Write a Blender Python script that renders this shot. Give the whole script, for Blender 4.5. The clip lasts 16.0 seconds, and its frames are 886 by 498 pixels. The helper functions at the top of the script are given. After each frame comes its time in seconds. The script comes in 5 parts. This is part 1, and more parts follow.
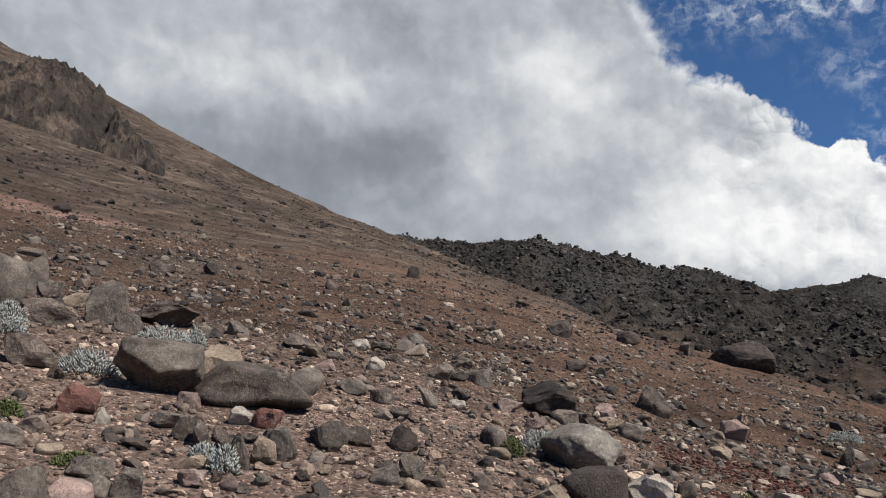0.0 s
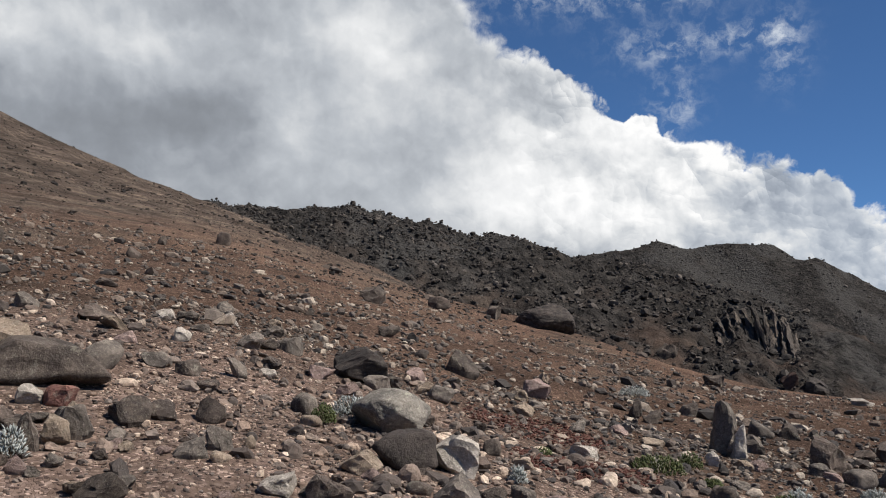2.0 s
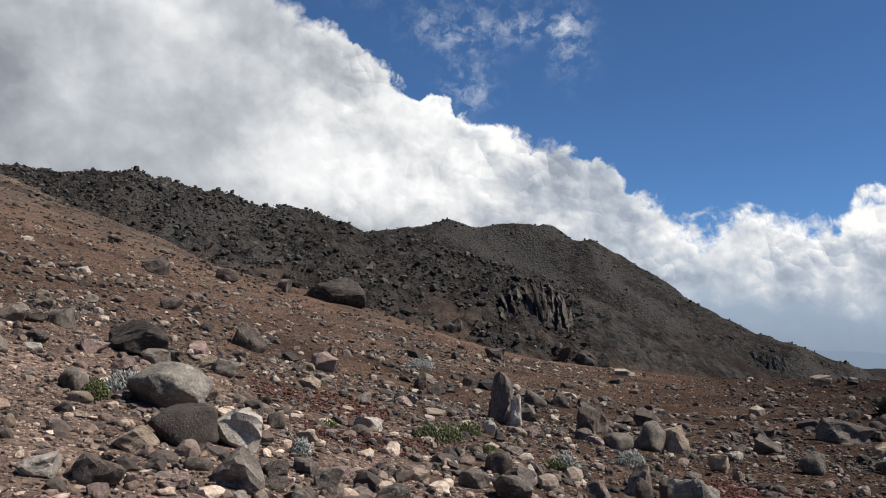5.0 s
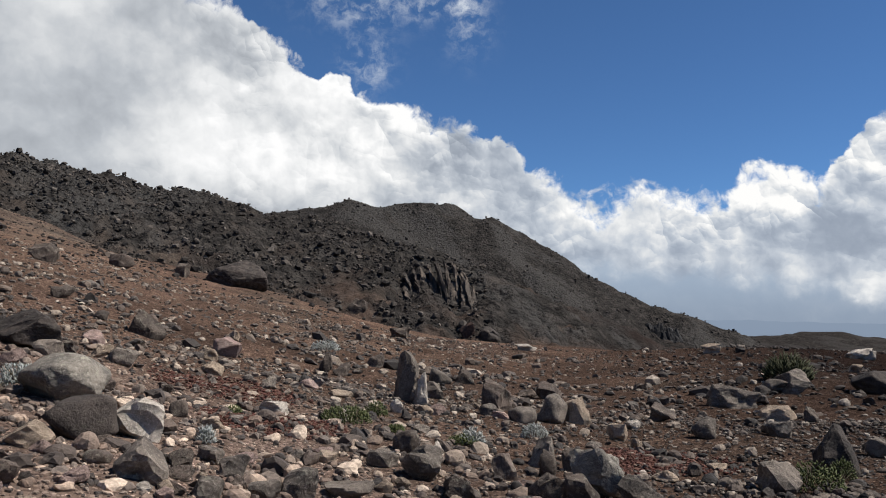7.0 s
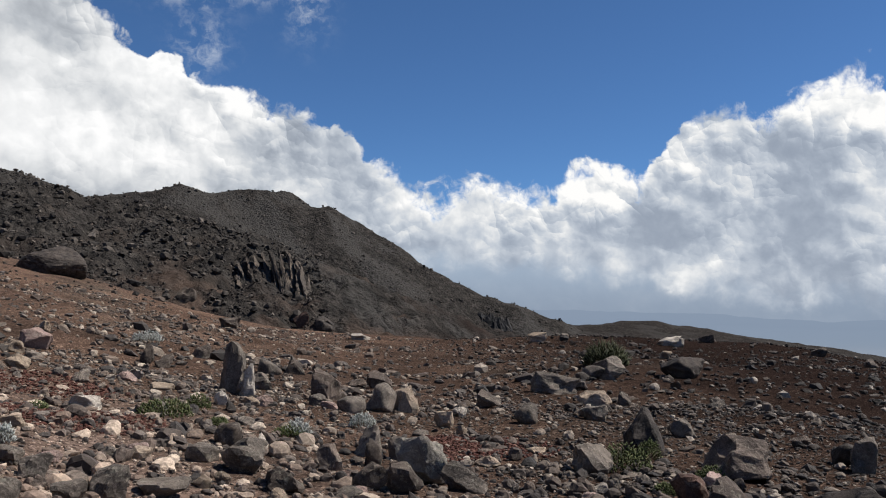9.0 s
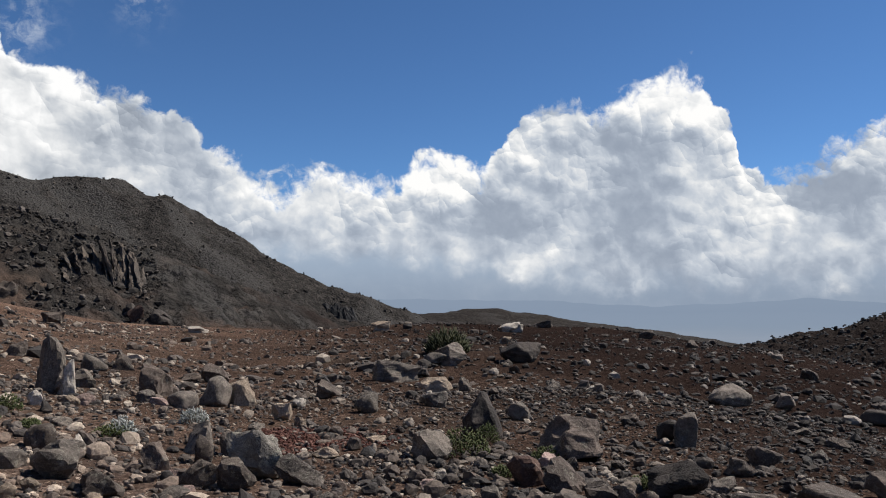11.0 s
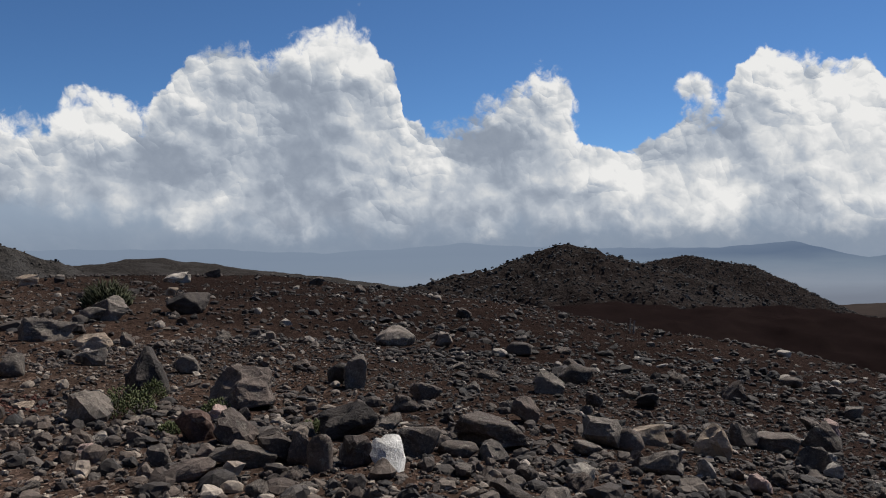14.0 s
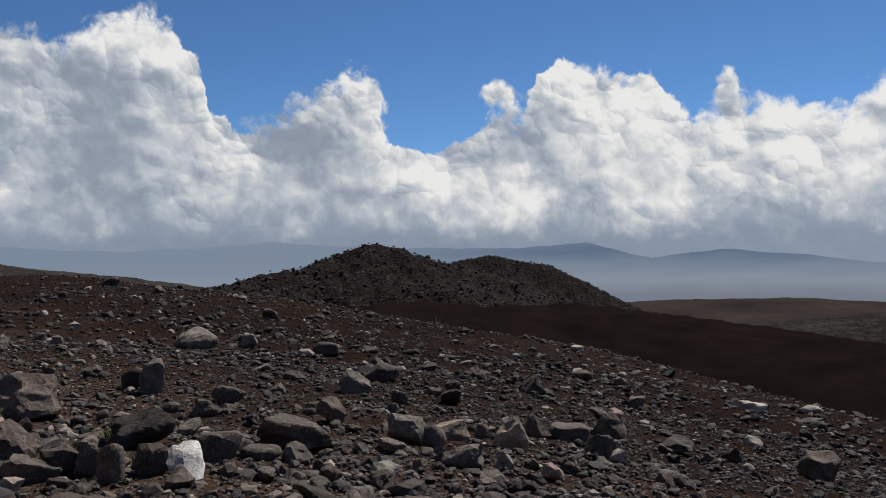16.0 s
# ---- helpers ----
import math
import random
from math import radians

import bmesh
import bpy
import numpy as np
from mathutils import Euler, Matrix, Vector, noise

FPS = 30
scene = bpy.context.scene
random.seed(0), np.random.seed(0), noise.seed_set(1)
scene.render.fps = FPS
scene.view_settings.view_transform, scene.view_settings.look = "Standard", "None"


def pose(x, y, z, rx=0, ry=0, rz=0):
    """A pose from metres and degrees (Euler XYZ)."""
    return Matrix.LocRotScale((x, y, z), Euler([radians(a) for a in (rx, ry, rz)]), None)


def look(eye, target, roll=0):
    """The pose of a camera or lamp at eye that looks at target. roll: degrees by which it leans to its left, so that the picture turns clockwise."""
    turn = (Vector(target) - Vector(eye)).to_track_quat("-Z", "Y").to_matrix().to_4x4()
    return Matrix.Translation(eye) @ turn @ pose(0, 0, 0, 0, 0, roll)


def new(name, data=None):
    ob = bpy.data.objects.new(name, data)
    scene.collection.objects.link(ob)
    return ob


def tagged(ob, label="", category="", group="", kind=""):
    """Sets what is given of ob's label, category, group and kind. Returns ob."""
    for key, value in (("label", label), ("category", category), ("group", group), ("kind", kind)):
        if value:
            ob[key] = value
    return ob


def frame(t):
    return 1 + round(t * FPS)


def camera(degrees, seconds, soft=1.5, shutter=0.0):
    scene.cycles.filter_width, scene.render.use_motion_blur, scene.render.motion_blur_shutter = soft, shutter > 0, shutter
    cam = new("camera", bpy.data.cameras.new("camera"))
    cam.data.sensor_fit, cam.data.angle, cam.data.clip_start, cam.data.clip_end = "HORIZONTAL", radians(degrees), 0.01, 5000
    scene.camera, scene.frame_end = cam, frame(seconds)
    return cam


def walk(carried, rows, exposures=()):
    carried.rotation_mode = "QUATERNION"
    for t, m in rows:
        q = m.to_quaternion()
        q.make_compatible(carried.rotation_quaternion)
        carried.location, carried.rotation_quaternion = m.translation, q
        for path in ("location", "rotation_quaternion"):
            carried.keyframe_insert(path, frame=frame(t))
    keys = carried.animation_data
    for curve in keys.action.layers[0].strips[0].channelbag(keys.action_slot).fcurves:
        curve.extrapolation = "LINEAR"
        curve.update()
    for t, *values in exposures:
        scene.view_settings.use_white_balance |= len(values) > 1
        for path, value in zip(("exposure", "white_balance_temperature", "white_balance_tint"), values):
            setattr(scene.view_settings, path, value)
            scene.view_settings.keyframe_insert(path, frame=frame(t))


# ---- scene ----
# ---- camera ----
cam = camera(54.75, 16.0, soft=1.05)
PATH = [
    (0.0, pose(-0.163, -0.022, 1.612, 98.50, -4.19, -0.44)),
    (0.5, pose(-0.170, -0.025, 1.615, 97.76, -3.46, -4.70)),
    (1.0, pose(-0.163, -0.003, 1.613, 97.79, -3.15, -8.04)),
    (1.5, pose(-0.147, 0.009, 1.614, 97.43, -2.92, -10.93)),
    (2.0, pose(-0.142, -0.001, 1.617, 97.01, -2.59, -12.78)),
    (2.5, pose(-0.132, -0.023, 1.617, 97.08, -2.36, -14.94)),
    (3.0, pose(-0.123, -0.019, 1.619, 97.14, -2.49, -17.31)),
    (3.5, pose(-0.124, -0.029, 1.615, 96.56, -2.55, -19.50)),
    (4.0, pose(-0.118, -0.030, 1.616, 96.16, -2.87, -22.83)),
    (4.2, pose(-0.114, -0.026, 1.608, 96.18, -3.10, -24.22)),
    (6.3, pose(-0.121, -0.002, 1.607, 95.41, -1.28, -29.45)),
    (6.5, pose(-0.125, 0.003, 1.608, 95.36, -1.13, -30.40)),
    (7.0, pose(-0.132, -0.034, 1.614, 94.75, -0.92, -33.02)),
    (7.5, pose(-0.103, -0.041, 1.611, 94.29, -1.30, -36.10)),
    (8.0, pose(-0.089, -0.052, 1.614, 94.27, -1.10, -38.75)),
    (8.5, pose(-0.078, -0.061, 1.615, 94.25, -0.86, -41.24)),
    (9.0, pose(-0.052, -0.048, 1.613, 94.24, -0.94, -43.96)),
    (9.2, pose(-0.032, -0.043, 1.607, 94.15, -0.70, -44.91)),
    (11.3, pose(0.142, 0.019, 1.580, 93.87, 0.23, -55.89)),
    (11.5, pose(0.146, 0.018, 1.575, 94.05, 0.44, -56.96)),
    (12.0, pose(0.179, 0.011, 1.568, 93.84, 0.45, -59.65)),
    (12.5, pose(0.198, 0.004, 1.563, 93.12, 0.31, -63.23)),
    (13.0, pose(0.175, 0.019, 1.578, 92.43, 0.95, -67.10)),
    (13.5, pose(0.171, 0.041, 1.585, 91.29, 1.31, -71.69)),
    (14.0, pose(0.216, 0.070, 1.584, 89.97, 0.93, -76.04)),
    (14.5, pose(0.228, 0.075, 1.579, 89.54, 0.37, -80.44)),
    (15.0, pose(0.226, 0.079, 1.585, 90.38, -0.02, -83.61)),
    (15.5, pose(0.232, 0.072, 1.582, 90.25, 0.38, -85.54)),
    (16.0, pose(0.227, 0.047, 1.582, 89.78, 0.58, -88.78)),
]
walk(cam, PATH, exposures=[(0.0, -0.06), (1.2, 0.0), (9.0, 0.0), (11.5, 0.0), (12.5, 0.08), (13.4, -0.04), (14.0, -0.26), (14.6, -0.32), (16.0, -0.31)])

# ---- light: high sun to the right of the hill, blue sky with cumulus ----
SUN_AZ, SUN_EL = 124.0, 53.0          # degrees clockwise from +y, and above the horizon
sun_way = Vector((math.sin(radians(SUN_AZ)) * math.cos(radians(SUN_EL)),
                  math.cos(radians(SUN_AZ)) * math.cos(radians(SUN_EL)), math.sin(radians(SUN_EL))))
sun_data = bpy.data.lights.new("sun", "SUN")
sun_data.energy, sun_data.angle, sun_data.color = 6.6, radians(0.53), (1.0, 0.94, 0.86)
sun = new("sun", sun_data)
sun.matrix_world = look(sun_way * 100, (0, 0, 0))


class Nodes:
    """Short ways to add and join nodes of one tree."""

    def __init__(self, tree):
        self.tree = tree
        tree.nodes.clear()

    def add(self, kind, **settings):
        n = self.tree.nodes.new(kind)
        for key, value in settings.items():
            setattr(n, key, value)
        return n

    def put(self, socket, value):
        if isinstance(value, bpy.types.NodeSocket):
            self.tree.links.new(value, socket)
        elif value is not None:
            socket.default_value = value

    def math(self, op, a, b=None, c=None, clamp=False):
        n = self.add("ShaderNodeMath", operation=op, use_clamp=clamp)
        for s, val in zip(n.inputs, (a, b, c)):
            self.put(s, val)
        return n.outputs[0]

    def vec(self, op, a, b=None):
        n = self.add("ShaderNodeVectorMath", operation=op)
        self.put(n.inputs[0], a)
        if op == "SCALE":
            self.put(n.inputs[3], b)
        else:
            self.put(n.inputs[1], b)
        return n.outputs["Value"] if op in ("DOT_PRODUCT", "LENGTH") else n.outputs[0]

    def xyz(self, x, y, z):
        n = self.add("ShaderNodeCombineXYZ")
        for s, val in zip(n.inputs, (x, y, z)):
            self.put(s, val)
        return n.outputs[0]

    def noise(self, at, scale, detail=4.0, rough=0.55, out=0, distort=0.0):
        n = self.add("ShaderNodeTexNoise")
        for key, val in (("Vector", at), ("Scale", scale), ("Detail", detail), ("Roughness", rough), ("Distortion", distort)):
            self.put(n.inputs[key], val)
        return n.outputs[out]

    def voronoi(self, at, scale, detail=0.0, feature="F1", rough=0.5, out="Distance", smooth=None):
        n = self.add("ShaderNodeTexVoronoi", feature=feature)
        for key, val in (("Vector", at), ("Scale", scale), ("Detail", detail), ("Roughness", rough)):
            self.put(n.inputs[key], val)
        if smooth is not None:
            self.put(n.inputs["Smoothness"], smooth)
        return n.outputs[out]

    def span(self, x, lo, hi, to_lo=0.0, to_hi=1.0, smooth=True):
        n = self.add("ShaderNodeMapRange", interpolation_type="SMOOTHSTEP" if smooth else "LINEAR")
        for s, val in zip(n.inputs, (x, lo, hi, to_lo, to_hi)):
            self.put(s, val)
        return n.outputs[0]

    def mix(self, f, a, b, blend="MIX"):
        n = self.add("ShaderNodeMix", data_type="RGBA", blend_type=blend)
        for s, val in zip((n.inputs[0], n.inputs[6], n.inputs[7]), (f, a, b)):
            self.put(s, (*val, 1) if isinstance(val, tuple) and len(val) == 3 else val)
        return n.outputs[2]

    def ramp(self, f, stops):
        n = self.add("ShaderNodeValToRGB")
        el = n.color_ramp.elements
        while len(el) < len(stops):
            el.new(0.5)
        for e, (p, c) in zip(el, stops):
            e.position, e.color = p, (*c, 1)
        self.put(n.inputs[0], f)
        return n.outputs[0]


# cloud tops: bearing and height above the horizon, degrees
BANK_ON_HILL = [(-30, 33), (5, 33), (9, 30), (11.5, 25.5), (13.8, 22.0), (16.5, 20.4), (19.3, 19.6), (20.4, 18.4), (22.2, 17.0), (23.8, 16.4), (26.1, 15.9),
                (28.1, 15.0), (30.4, 14.0), (32.0, 13.0), (34.2, 12.6), (36.8, 12.2), (38.2, 11.1), (39.0, 9.8), (41.1, 8.4), (43.2, 7.8), (46.0, 8.6),
                (48.2, 8.5), (50.4, 7.9), (51.5, 7.7), (52.0, 9.5), (53.9, 9.9), (55.9, 9.5), (57.0, 8.4), (57.6, 10.6), (59.3, 12.7), (61.3, 12.9), (63.0, 12.8)]
BANK_ON_VALLEY = [(61.3, 12.9), (63.4, 12.8), (64.8, 11.9), (66.9, 14.0), (69.9, 14.9), (71.8, 13.6), (73.2, 11.8), (73.6, 8.9), (75.5, 7.6), (78.3, 8.5),
                  (79.7, 9.5), (81.8, 10.6), (82.8, 11.4), (84.2, 10.7), (84.9, 7.7), (87.9, 7.0), (91.0, 6.8), (92.1, 8.2), (94.4, 9.1), (95.2, 11.6),
                  (97.0, 12.4), (98.9, 11.3), (100.7, 10.7), (102.8, 11.3), (103.3, 9.7), (105.3, 8.5), (108.0, 8.3), (111.6, 8.9), (113.8, 8.3), (116.2, 10.2),
                  (120, 9.5), (130, 8.0)]

world = bpy.data.worlds.new("sky")
scene.world = world
world.use_nodes = True
w = Nodes(world.node_tree)
ray_way = w.add("ShaderNodeTexCoord").outputs["Generated"]
sep = w.add("ShaderNodeSeparateXYZ")
w.put(sep.inputs[0], ray_way)
az = w.math("MULTIPLY", w.math("ARCTAN2", sep.outputs[0], sep.outputs[1]), 180 / math.pi)
el = w.math("MULTIPLY", w.math("ARCSINE", sep.outputs[2]), 180 / math.pi)
at = w.xyz(az, el, 0.0)
# edges curl: the place is shifted by two sizes of noise
big = w.vec("SUBTRACT", w.noise(at, 0.3, 3, 0.5, out=1), (0.5, 0.5, 0.5))
small = w.vec("SUBTRACT", w.noise(at, 0.9, 4, 0.55, out=1), (0.5, 0.5, 0.5))
at_curl = w.vec("ADD", w.vec("ADD", at, w.vec("SCALE", big, 1.1)), w.vec("SCALE", small, 0.6))
sc = w.add("ShaderNodeSeparateXYZ")
w.put(sc.inputs[0], at_curl)


def skyline(knots):
    """The height of a bank's top over the bearing."""
    a0, a1 = knots[0][0], knots[-1][0]
    node = w.add("ShaderNodeFloatCurve")
    pts = node.mapping.curves[0].points
    node.mapping.use_clip = False
    pts[0].location, pts[-1].location = (0.0, knots[0][1] / 60), (1.0, knots[-1][1] / 60)
    for a, e in knots[1:-1]:
        pts.new((a - a0) / (a1 - a0), e / 60)
    for p in pts:
        p.handle_type = "VECTOR"
    node.mapping.update()
    w.put(node.inputs["Value"], w.math("DIVIDE", w.math("SUBTRACT", sc.outputs[0], float(a0)), float(a1 - a0), clamp=True))
    return w.math("MULTIPLY", node.outputs[0], 60.0)


east = w.math("GREATER_THAN", sc.outputs[0], 62.0)
top = w.math("ADD", w.math("MULTIPLY", skyline(BANK_ON_VALLEY), east), w.math("MULTIPLY", skyline(BANK_ON_HILL), w.math("SUBTRACT", 1.0, east)))
top = w.math("MULTIPLY", top, w.span(az, -95.0, -34.0, 0.2, 1.0))         # low behind the walker
over = w.math("SUBTRACT", w.math("SUBTRACT", top, 0.25), sc.outputs[1])                       # degrees below the cloud's top
fogged = w.span(az, 20.0, 6.0)                                      # the bank on the mountain is soft


def puff(bearing, height, wide, high):
    """A soft round spot of the sky, 1 in its middle."""
    v = w.vec("MULTIPLY", w.vec("SUBTRACT", at_curl, (bearing, height, 0.0)), (1 / wide, 1 / high, 0.0))
    return w.math("EXPONENT", w.math("MULTIPLY", w.vec("DOT_PRODUCT", v, v), -1.0))


# single puffs and notches beside the banks
for bearing, height, wide, high, much in ((92.3, 10.2, 1.5, 0.8, 3.6), (107.3, 9.9, 0.8, 1.5, 3.2), (73.2, 11.9, 1.0, 1.0, 1.5), (84.8, 9.9, 0.8, 1.1, 3.0)):
    over = w.math("ADD", over, w.math("MULTIPLY", puff(bearing, height, wide, high), much))


def domes(scale, drift):
    """Round heaps of one size: their height, and how much they face the sun."""
    p = w.vec("ADD", w.vec("MULTIPLY", at_curl, (1.0, 1.1, 0.0)), drift)
    n = w.add("ShaderNodeTexVoronoi", voronoi_dimensions="2D", feature="F1")
    w.put(n.inputs["Vector"], p)
    w.put(n.inputs["Scale"], scale)
    away = w.vec("SCALE", w.vec("SUBTRACT", p, n.outputs["Position"]), scale)
    high = w.math("SUBTRACT", 1.0, w.vec("DOT_PRODUCT", away, away))
    return high, w.vec("DOT_PRODUCT", away, (0.55, 0.83, 0.0))


bump, relief = None, None
for scale, drift, up, shade in ((0.13, (3, 7, 0), 1.6, 0.10), (0.31, (11, 2, 0), 1.4, 0.15), (0.75, (5, 9, 0), 0.8, 0.12), (1.7, (1, 4, 0), 0.45, 0.055),
                                (3.9, (8, 6, 0), 0.2, 0.02)):
    high, sunny = domes(scale, drift)
    # the creases between heaps are filled with mist
    a, b = w.math("MULTIPLY", w.math("SUBTRACT", high, 0.78), up), w.math("MULTIPLY", w.math("MULTIPLY", sunny, shade * 1.6), w.span(high, 0.5, 0.95, 0.0, 1.4))
    bump, relief = (a, b) if bump is None else (w.math("ADD", bump, a), w.math("ADD", relief, b))


def sunlit(scale, reach, drift, detail=5.0):
    """How much thinner the mist gets towards the sun: bright on the near side of a swelling, dim behind it."""
    p = w.vec("ADD", at_curl, drift)
    q = w.vec("ADD", p, (0.45 * reach, 0.89 * reach, 0.0))
    return w.math("SUBTRACT", w.noise(p, scale, detail, 0.5), w.noise(q, scale, detail, 0.5))


swell = w.math("ADD", w.math("MULTIPLY", sunlit(0.16, 2.6, (40, 3, 0)), 1.2), w.math("MULTIPLY", sunlit(0.5, 0.9, (7, 31, 0)), 1.1))
misty = w.math("MAXIMUM", w.span(w.noise(at, 0.17, 3, 0.5), 0.36, 0.56, 0.15, 1.0), w.span(az, 74.0, 92.0, 0.0, 0.7))
crisp = w.math("MULTIPLY", w.math("MULTIPLY", misty, w.span(over, 6.0, 0.3, 0.5, 1.0)), w.span(az, 8.0, 30.0, 0.15, 1.0))
ragged = w.math("MULTIPLY", w.span(w.noise(at, 0.21, 2, 0.5), 0.42, 0.62), w.span(az, 10.0, 50.0, 0.35, 1.0))
fray = w.math("MULTIPLY", w.math("SUBTRACT", w.noise(at, 0.95, 8, 0.66, distort=0.4), 0.5), w.math("ADD", 0.6, w.math("MULTIPLY", ragged, 4.5)))
edge = w.math("ADD", w.math("ADD", over, bump), fray)
soft = w.math("ADD", w.math("ADD", 0.2, w.math("MULTIPLY", fogged, 2.0)), w.math("MULTIPLY", ragged, 0.75))
mask = w.span(edge, w.math("MULTIPLY", soft, -1.0), soft)
glows = []


def glow_at(bearing, height, wide, high, much):
    """A brighter (or darker) heap of cloud."""
    glows.append(w.math("MULTIPLY", puff(bearing, height, wide, high), much * 0.8))


glow_at(-8.0, 14.0, 9.0, 3.6, -0.26)
glow_at(-14.3, 18.3, 6.4, 3.4, 0.30)
glow_at(-6.9, 17.3, 3.4, 3.0, 0.22)
glow_at(5.8, 20.6, 4.5, 2.6, 0.42)
glow_at(1.9, 13.4, 2.3, 3.4, 0.22)
glow_at(10.2, 17.0, 5.7, 3.4, 0.25)
glow_at(23.1, 13.3, 4.9, 3.4, 0.50)
glow_at(-9.3, 13.3, 5.7, 3.4, -0.14)
glow_at(-21.1, 20.4, 5.7, 2.3, 0.12)
glow_at(-2.6, 22.7, 3.8, 2.3, -0.05)
glow_at(16.7, 10.1, 4.5, 1.9, 0.25)
glow_at(16.0, 11.8, 4.5, 4.2, 0.35)
glow_at(23.7, 12.3, 4.2, 3.0, 0.55)
glow_at(29.8, 12.4, 2.6, 2.3, 0.40)
glow_at(36.0, 9.4, 4.2, 1.9, 0.15)
glow_at(24.2, 12.1, 4.5, 3.4, 0.45)
glow_at(35.3, 10.3, 4.2, 2.3, -0.10)
glow_at(47.7, 6.2, 4.5, 2.3, 0.28)
glow_at(54.2, 9.0, 2.6, 1.5, 0.45)
glow_at(44.8, 3.6, 4.5, 1.9, 0.08)
glow_at(54.2, 8.4, 2.6, 1.9, 0.35)
glow_at(59.3, 5.8, 2.3, 2.6, -0.12)
glow_at(60.3, 11.2, 3.0, 1.9, 0.28)
glow_at(68.4, 12.6, 3.4, 2.3, 0.35)
glow_at(58.6, 2.1, 5.3, 1.1, 0.30)
glow_at(53.9, 8.7, 3.0, 1.9, 0.30)
glow_at(59.9, 11.1, 2.6, 2.3, 0.20)
glow_at(69.8, 13.6, 2.6, 1.5, 0.45)
glow_at(66.8, 9.2, 1.9, 2.6, -0.16)
glow_at(58.0, 4.7, 3.4, 1.9, 0.10)
glow_at(74.6, 5.7, 4.5, 2.3, 0.40)
glow_at(80.0, 7.4, 2.6, 1.9, -0.22)
glow_at(82.8, 10.1, 1.9, 1.5, 0.30)
glow_at(86.0, 4.7, 4.5, 1.9, 0.42)
glow_at(97.1, 10.8, 3.4, 1.9, 0.40)
glow_at(93.2, 6.0, 2.3, 1.9, -0.08)
glow_at(99.2, 6.9, 3.4, 2.6, 0.35)
glow_at(104.1, 6.6, 3.8, 2.6, 0.40)
glow_at(94.0, 3.0, 3.0, 1.1, 0.30)
glow_at(105.9, 5.0, 4.9, 2.3, 0.30)
glow_at(111.9, 6.2, 4.2, 2.6, 0.35)
glow_at(114.1, 1.3, 3.0, 1.5, -0.15)
glow_at(96.9, 9.6, 2.3, 2.3, 0.30)
glow_at(-5.9, 14.6, 4.0, 2.2, -0.22)
glow_at(-17.9, 14.8, 3.5, 1.8, -0.15)
glow_at(33.6, 11.0, 2.6, 1.6, -0.30)
glow_at(56.5, 5.6, 4.0, 2.0, -0.22)
glow_at(66.0, 7.6, 2.6, 2.2, -0.30)
glow_at(80.4, 7.2, 2.2, 1.5, -0.2)
glow_at(67.1, 5.8, 4.0, 1.8, -0.12)
glow_at(94.2, 7.4, 1.6, 1.6, -0.22)
glow_at(102.4, 5.0, 2.2, 1.6, -0.22)
glow_at(114.7, 2.4, 2.6, 2.2, -0.2)
glow_at(54.0, 9.3, 1.8, 0.9, 0.3)

lit = w.math("ADD", w.span(az, 38.0, 58.0, 0.37, 0.31), w.span(az, 78.0, 106.0, 0.04, 0.34))
for one in glows:
    lit = w.math("ADD", lit, one)
lit = w.math("MINIMUM", lit, w.span(az, 45.0, 65.0, 0.85, 0.8))
lit = w.math("ADD", lit, w.math("MULTIPLY", w.math("SUBTRACT", w.noise(at_curl, 0.2, 4, 0.5), 0.5), w.span(az, 40.0, 65.0, 0.5, 1.3)))
lit = w.math("ADD", lit, w.math("MULTIPLY", swell, w.span(az, 5.0, 45.0, 0.25, 0.95)))
lit = w.math("ADD", lit, w.span(over, 1.6, 0.0, 0.0, 0.24))
lit = w.math("ADD", lit, w.math("MULTIPLY", relief, w.math("MULTIPLY", crisp, w.span(az, 30.0, 62.0, 1.4, 2.1))))
lit = w.math("SMOOTH_MAX", lit, 0.08, 0.3)
lit = w.math("ADD", lit, w.math("MULTIPLY", w.math("SUBTRACT", w.noise(at_curl, 1.1, 6, 0.6), 0.5), w.span(az, 10.0, 40.0, 0.08, 0.3)))
grey = w.ramp(lit, [(0.0, (0.20, 0.215, 0.24)), (0.25, (0.32, 0.345, 0.385)), (0.5, (0.50, 0.53, 0.57)), (0.75, (0.76, 0.775, 0.79)), (1.0, (1.0, 1.0, 1.0))])
cool = w.ramp(lit, [(0.0, (0.29, 0.34, 0.425)), (0.25, (0.40, 0.455, 0.54)), (0.5, (0.55, 0.6, 0.67)), (0.75, (0.77, 0.79, 0.81)), (1.0, (1.0, 0.995, 0.98))])
cloud = w.mix(w.span(az, 18.0, 45.0), grey, cool)
# the haze under the ragged cloud base
low = w.math("SUBTRACT", el, w.math("MULTIPLY", w.math("SUBTRACT", w.noise(at_curl, 0.33, 5, 0.6), 0.5), 4.5))
low = w.math("SUBTRACT", low, w.span(az, 70.0, 44.0, 0.0, 2.2))
cloud = w.mix(w.span(low, 2.3, 0.2, 0.0, 0.92), cloud, w.mix(w.span(el, 0.0, 4.0), (0.27, 0.335, 0.435), (0.36, 0.45, 0.57)))
sky = w.add("ShaderNodeTexSky", sky_type="NISHITA", sun_disc=False, altitude=4200.0, air_density=1.0, dust_density=0.4, ozone_density=3.0,
            sun_elevation=radians(SUN_EL), sun_rotation=radians(SUN_AZ))
blue = w.vec("SCALE", w.vec("MULTIPLY", sky.outputs[0], (0.062, 0.087, 0.106)), w.span(az, 45.0, 92.0, 1.0, 1.05))
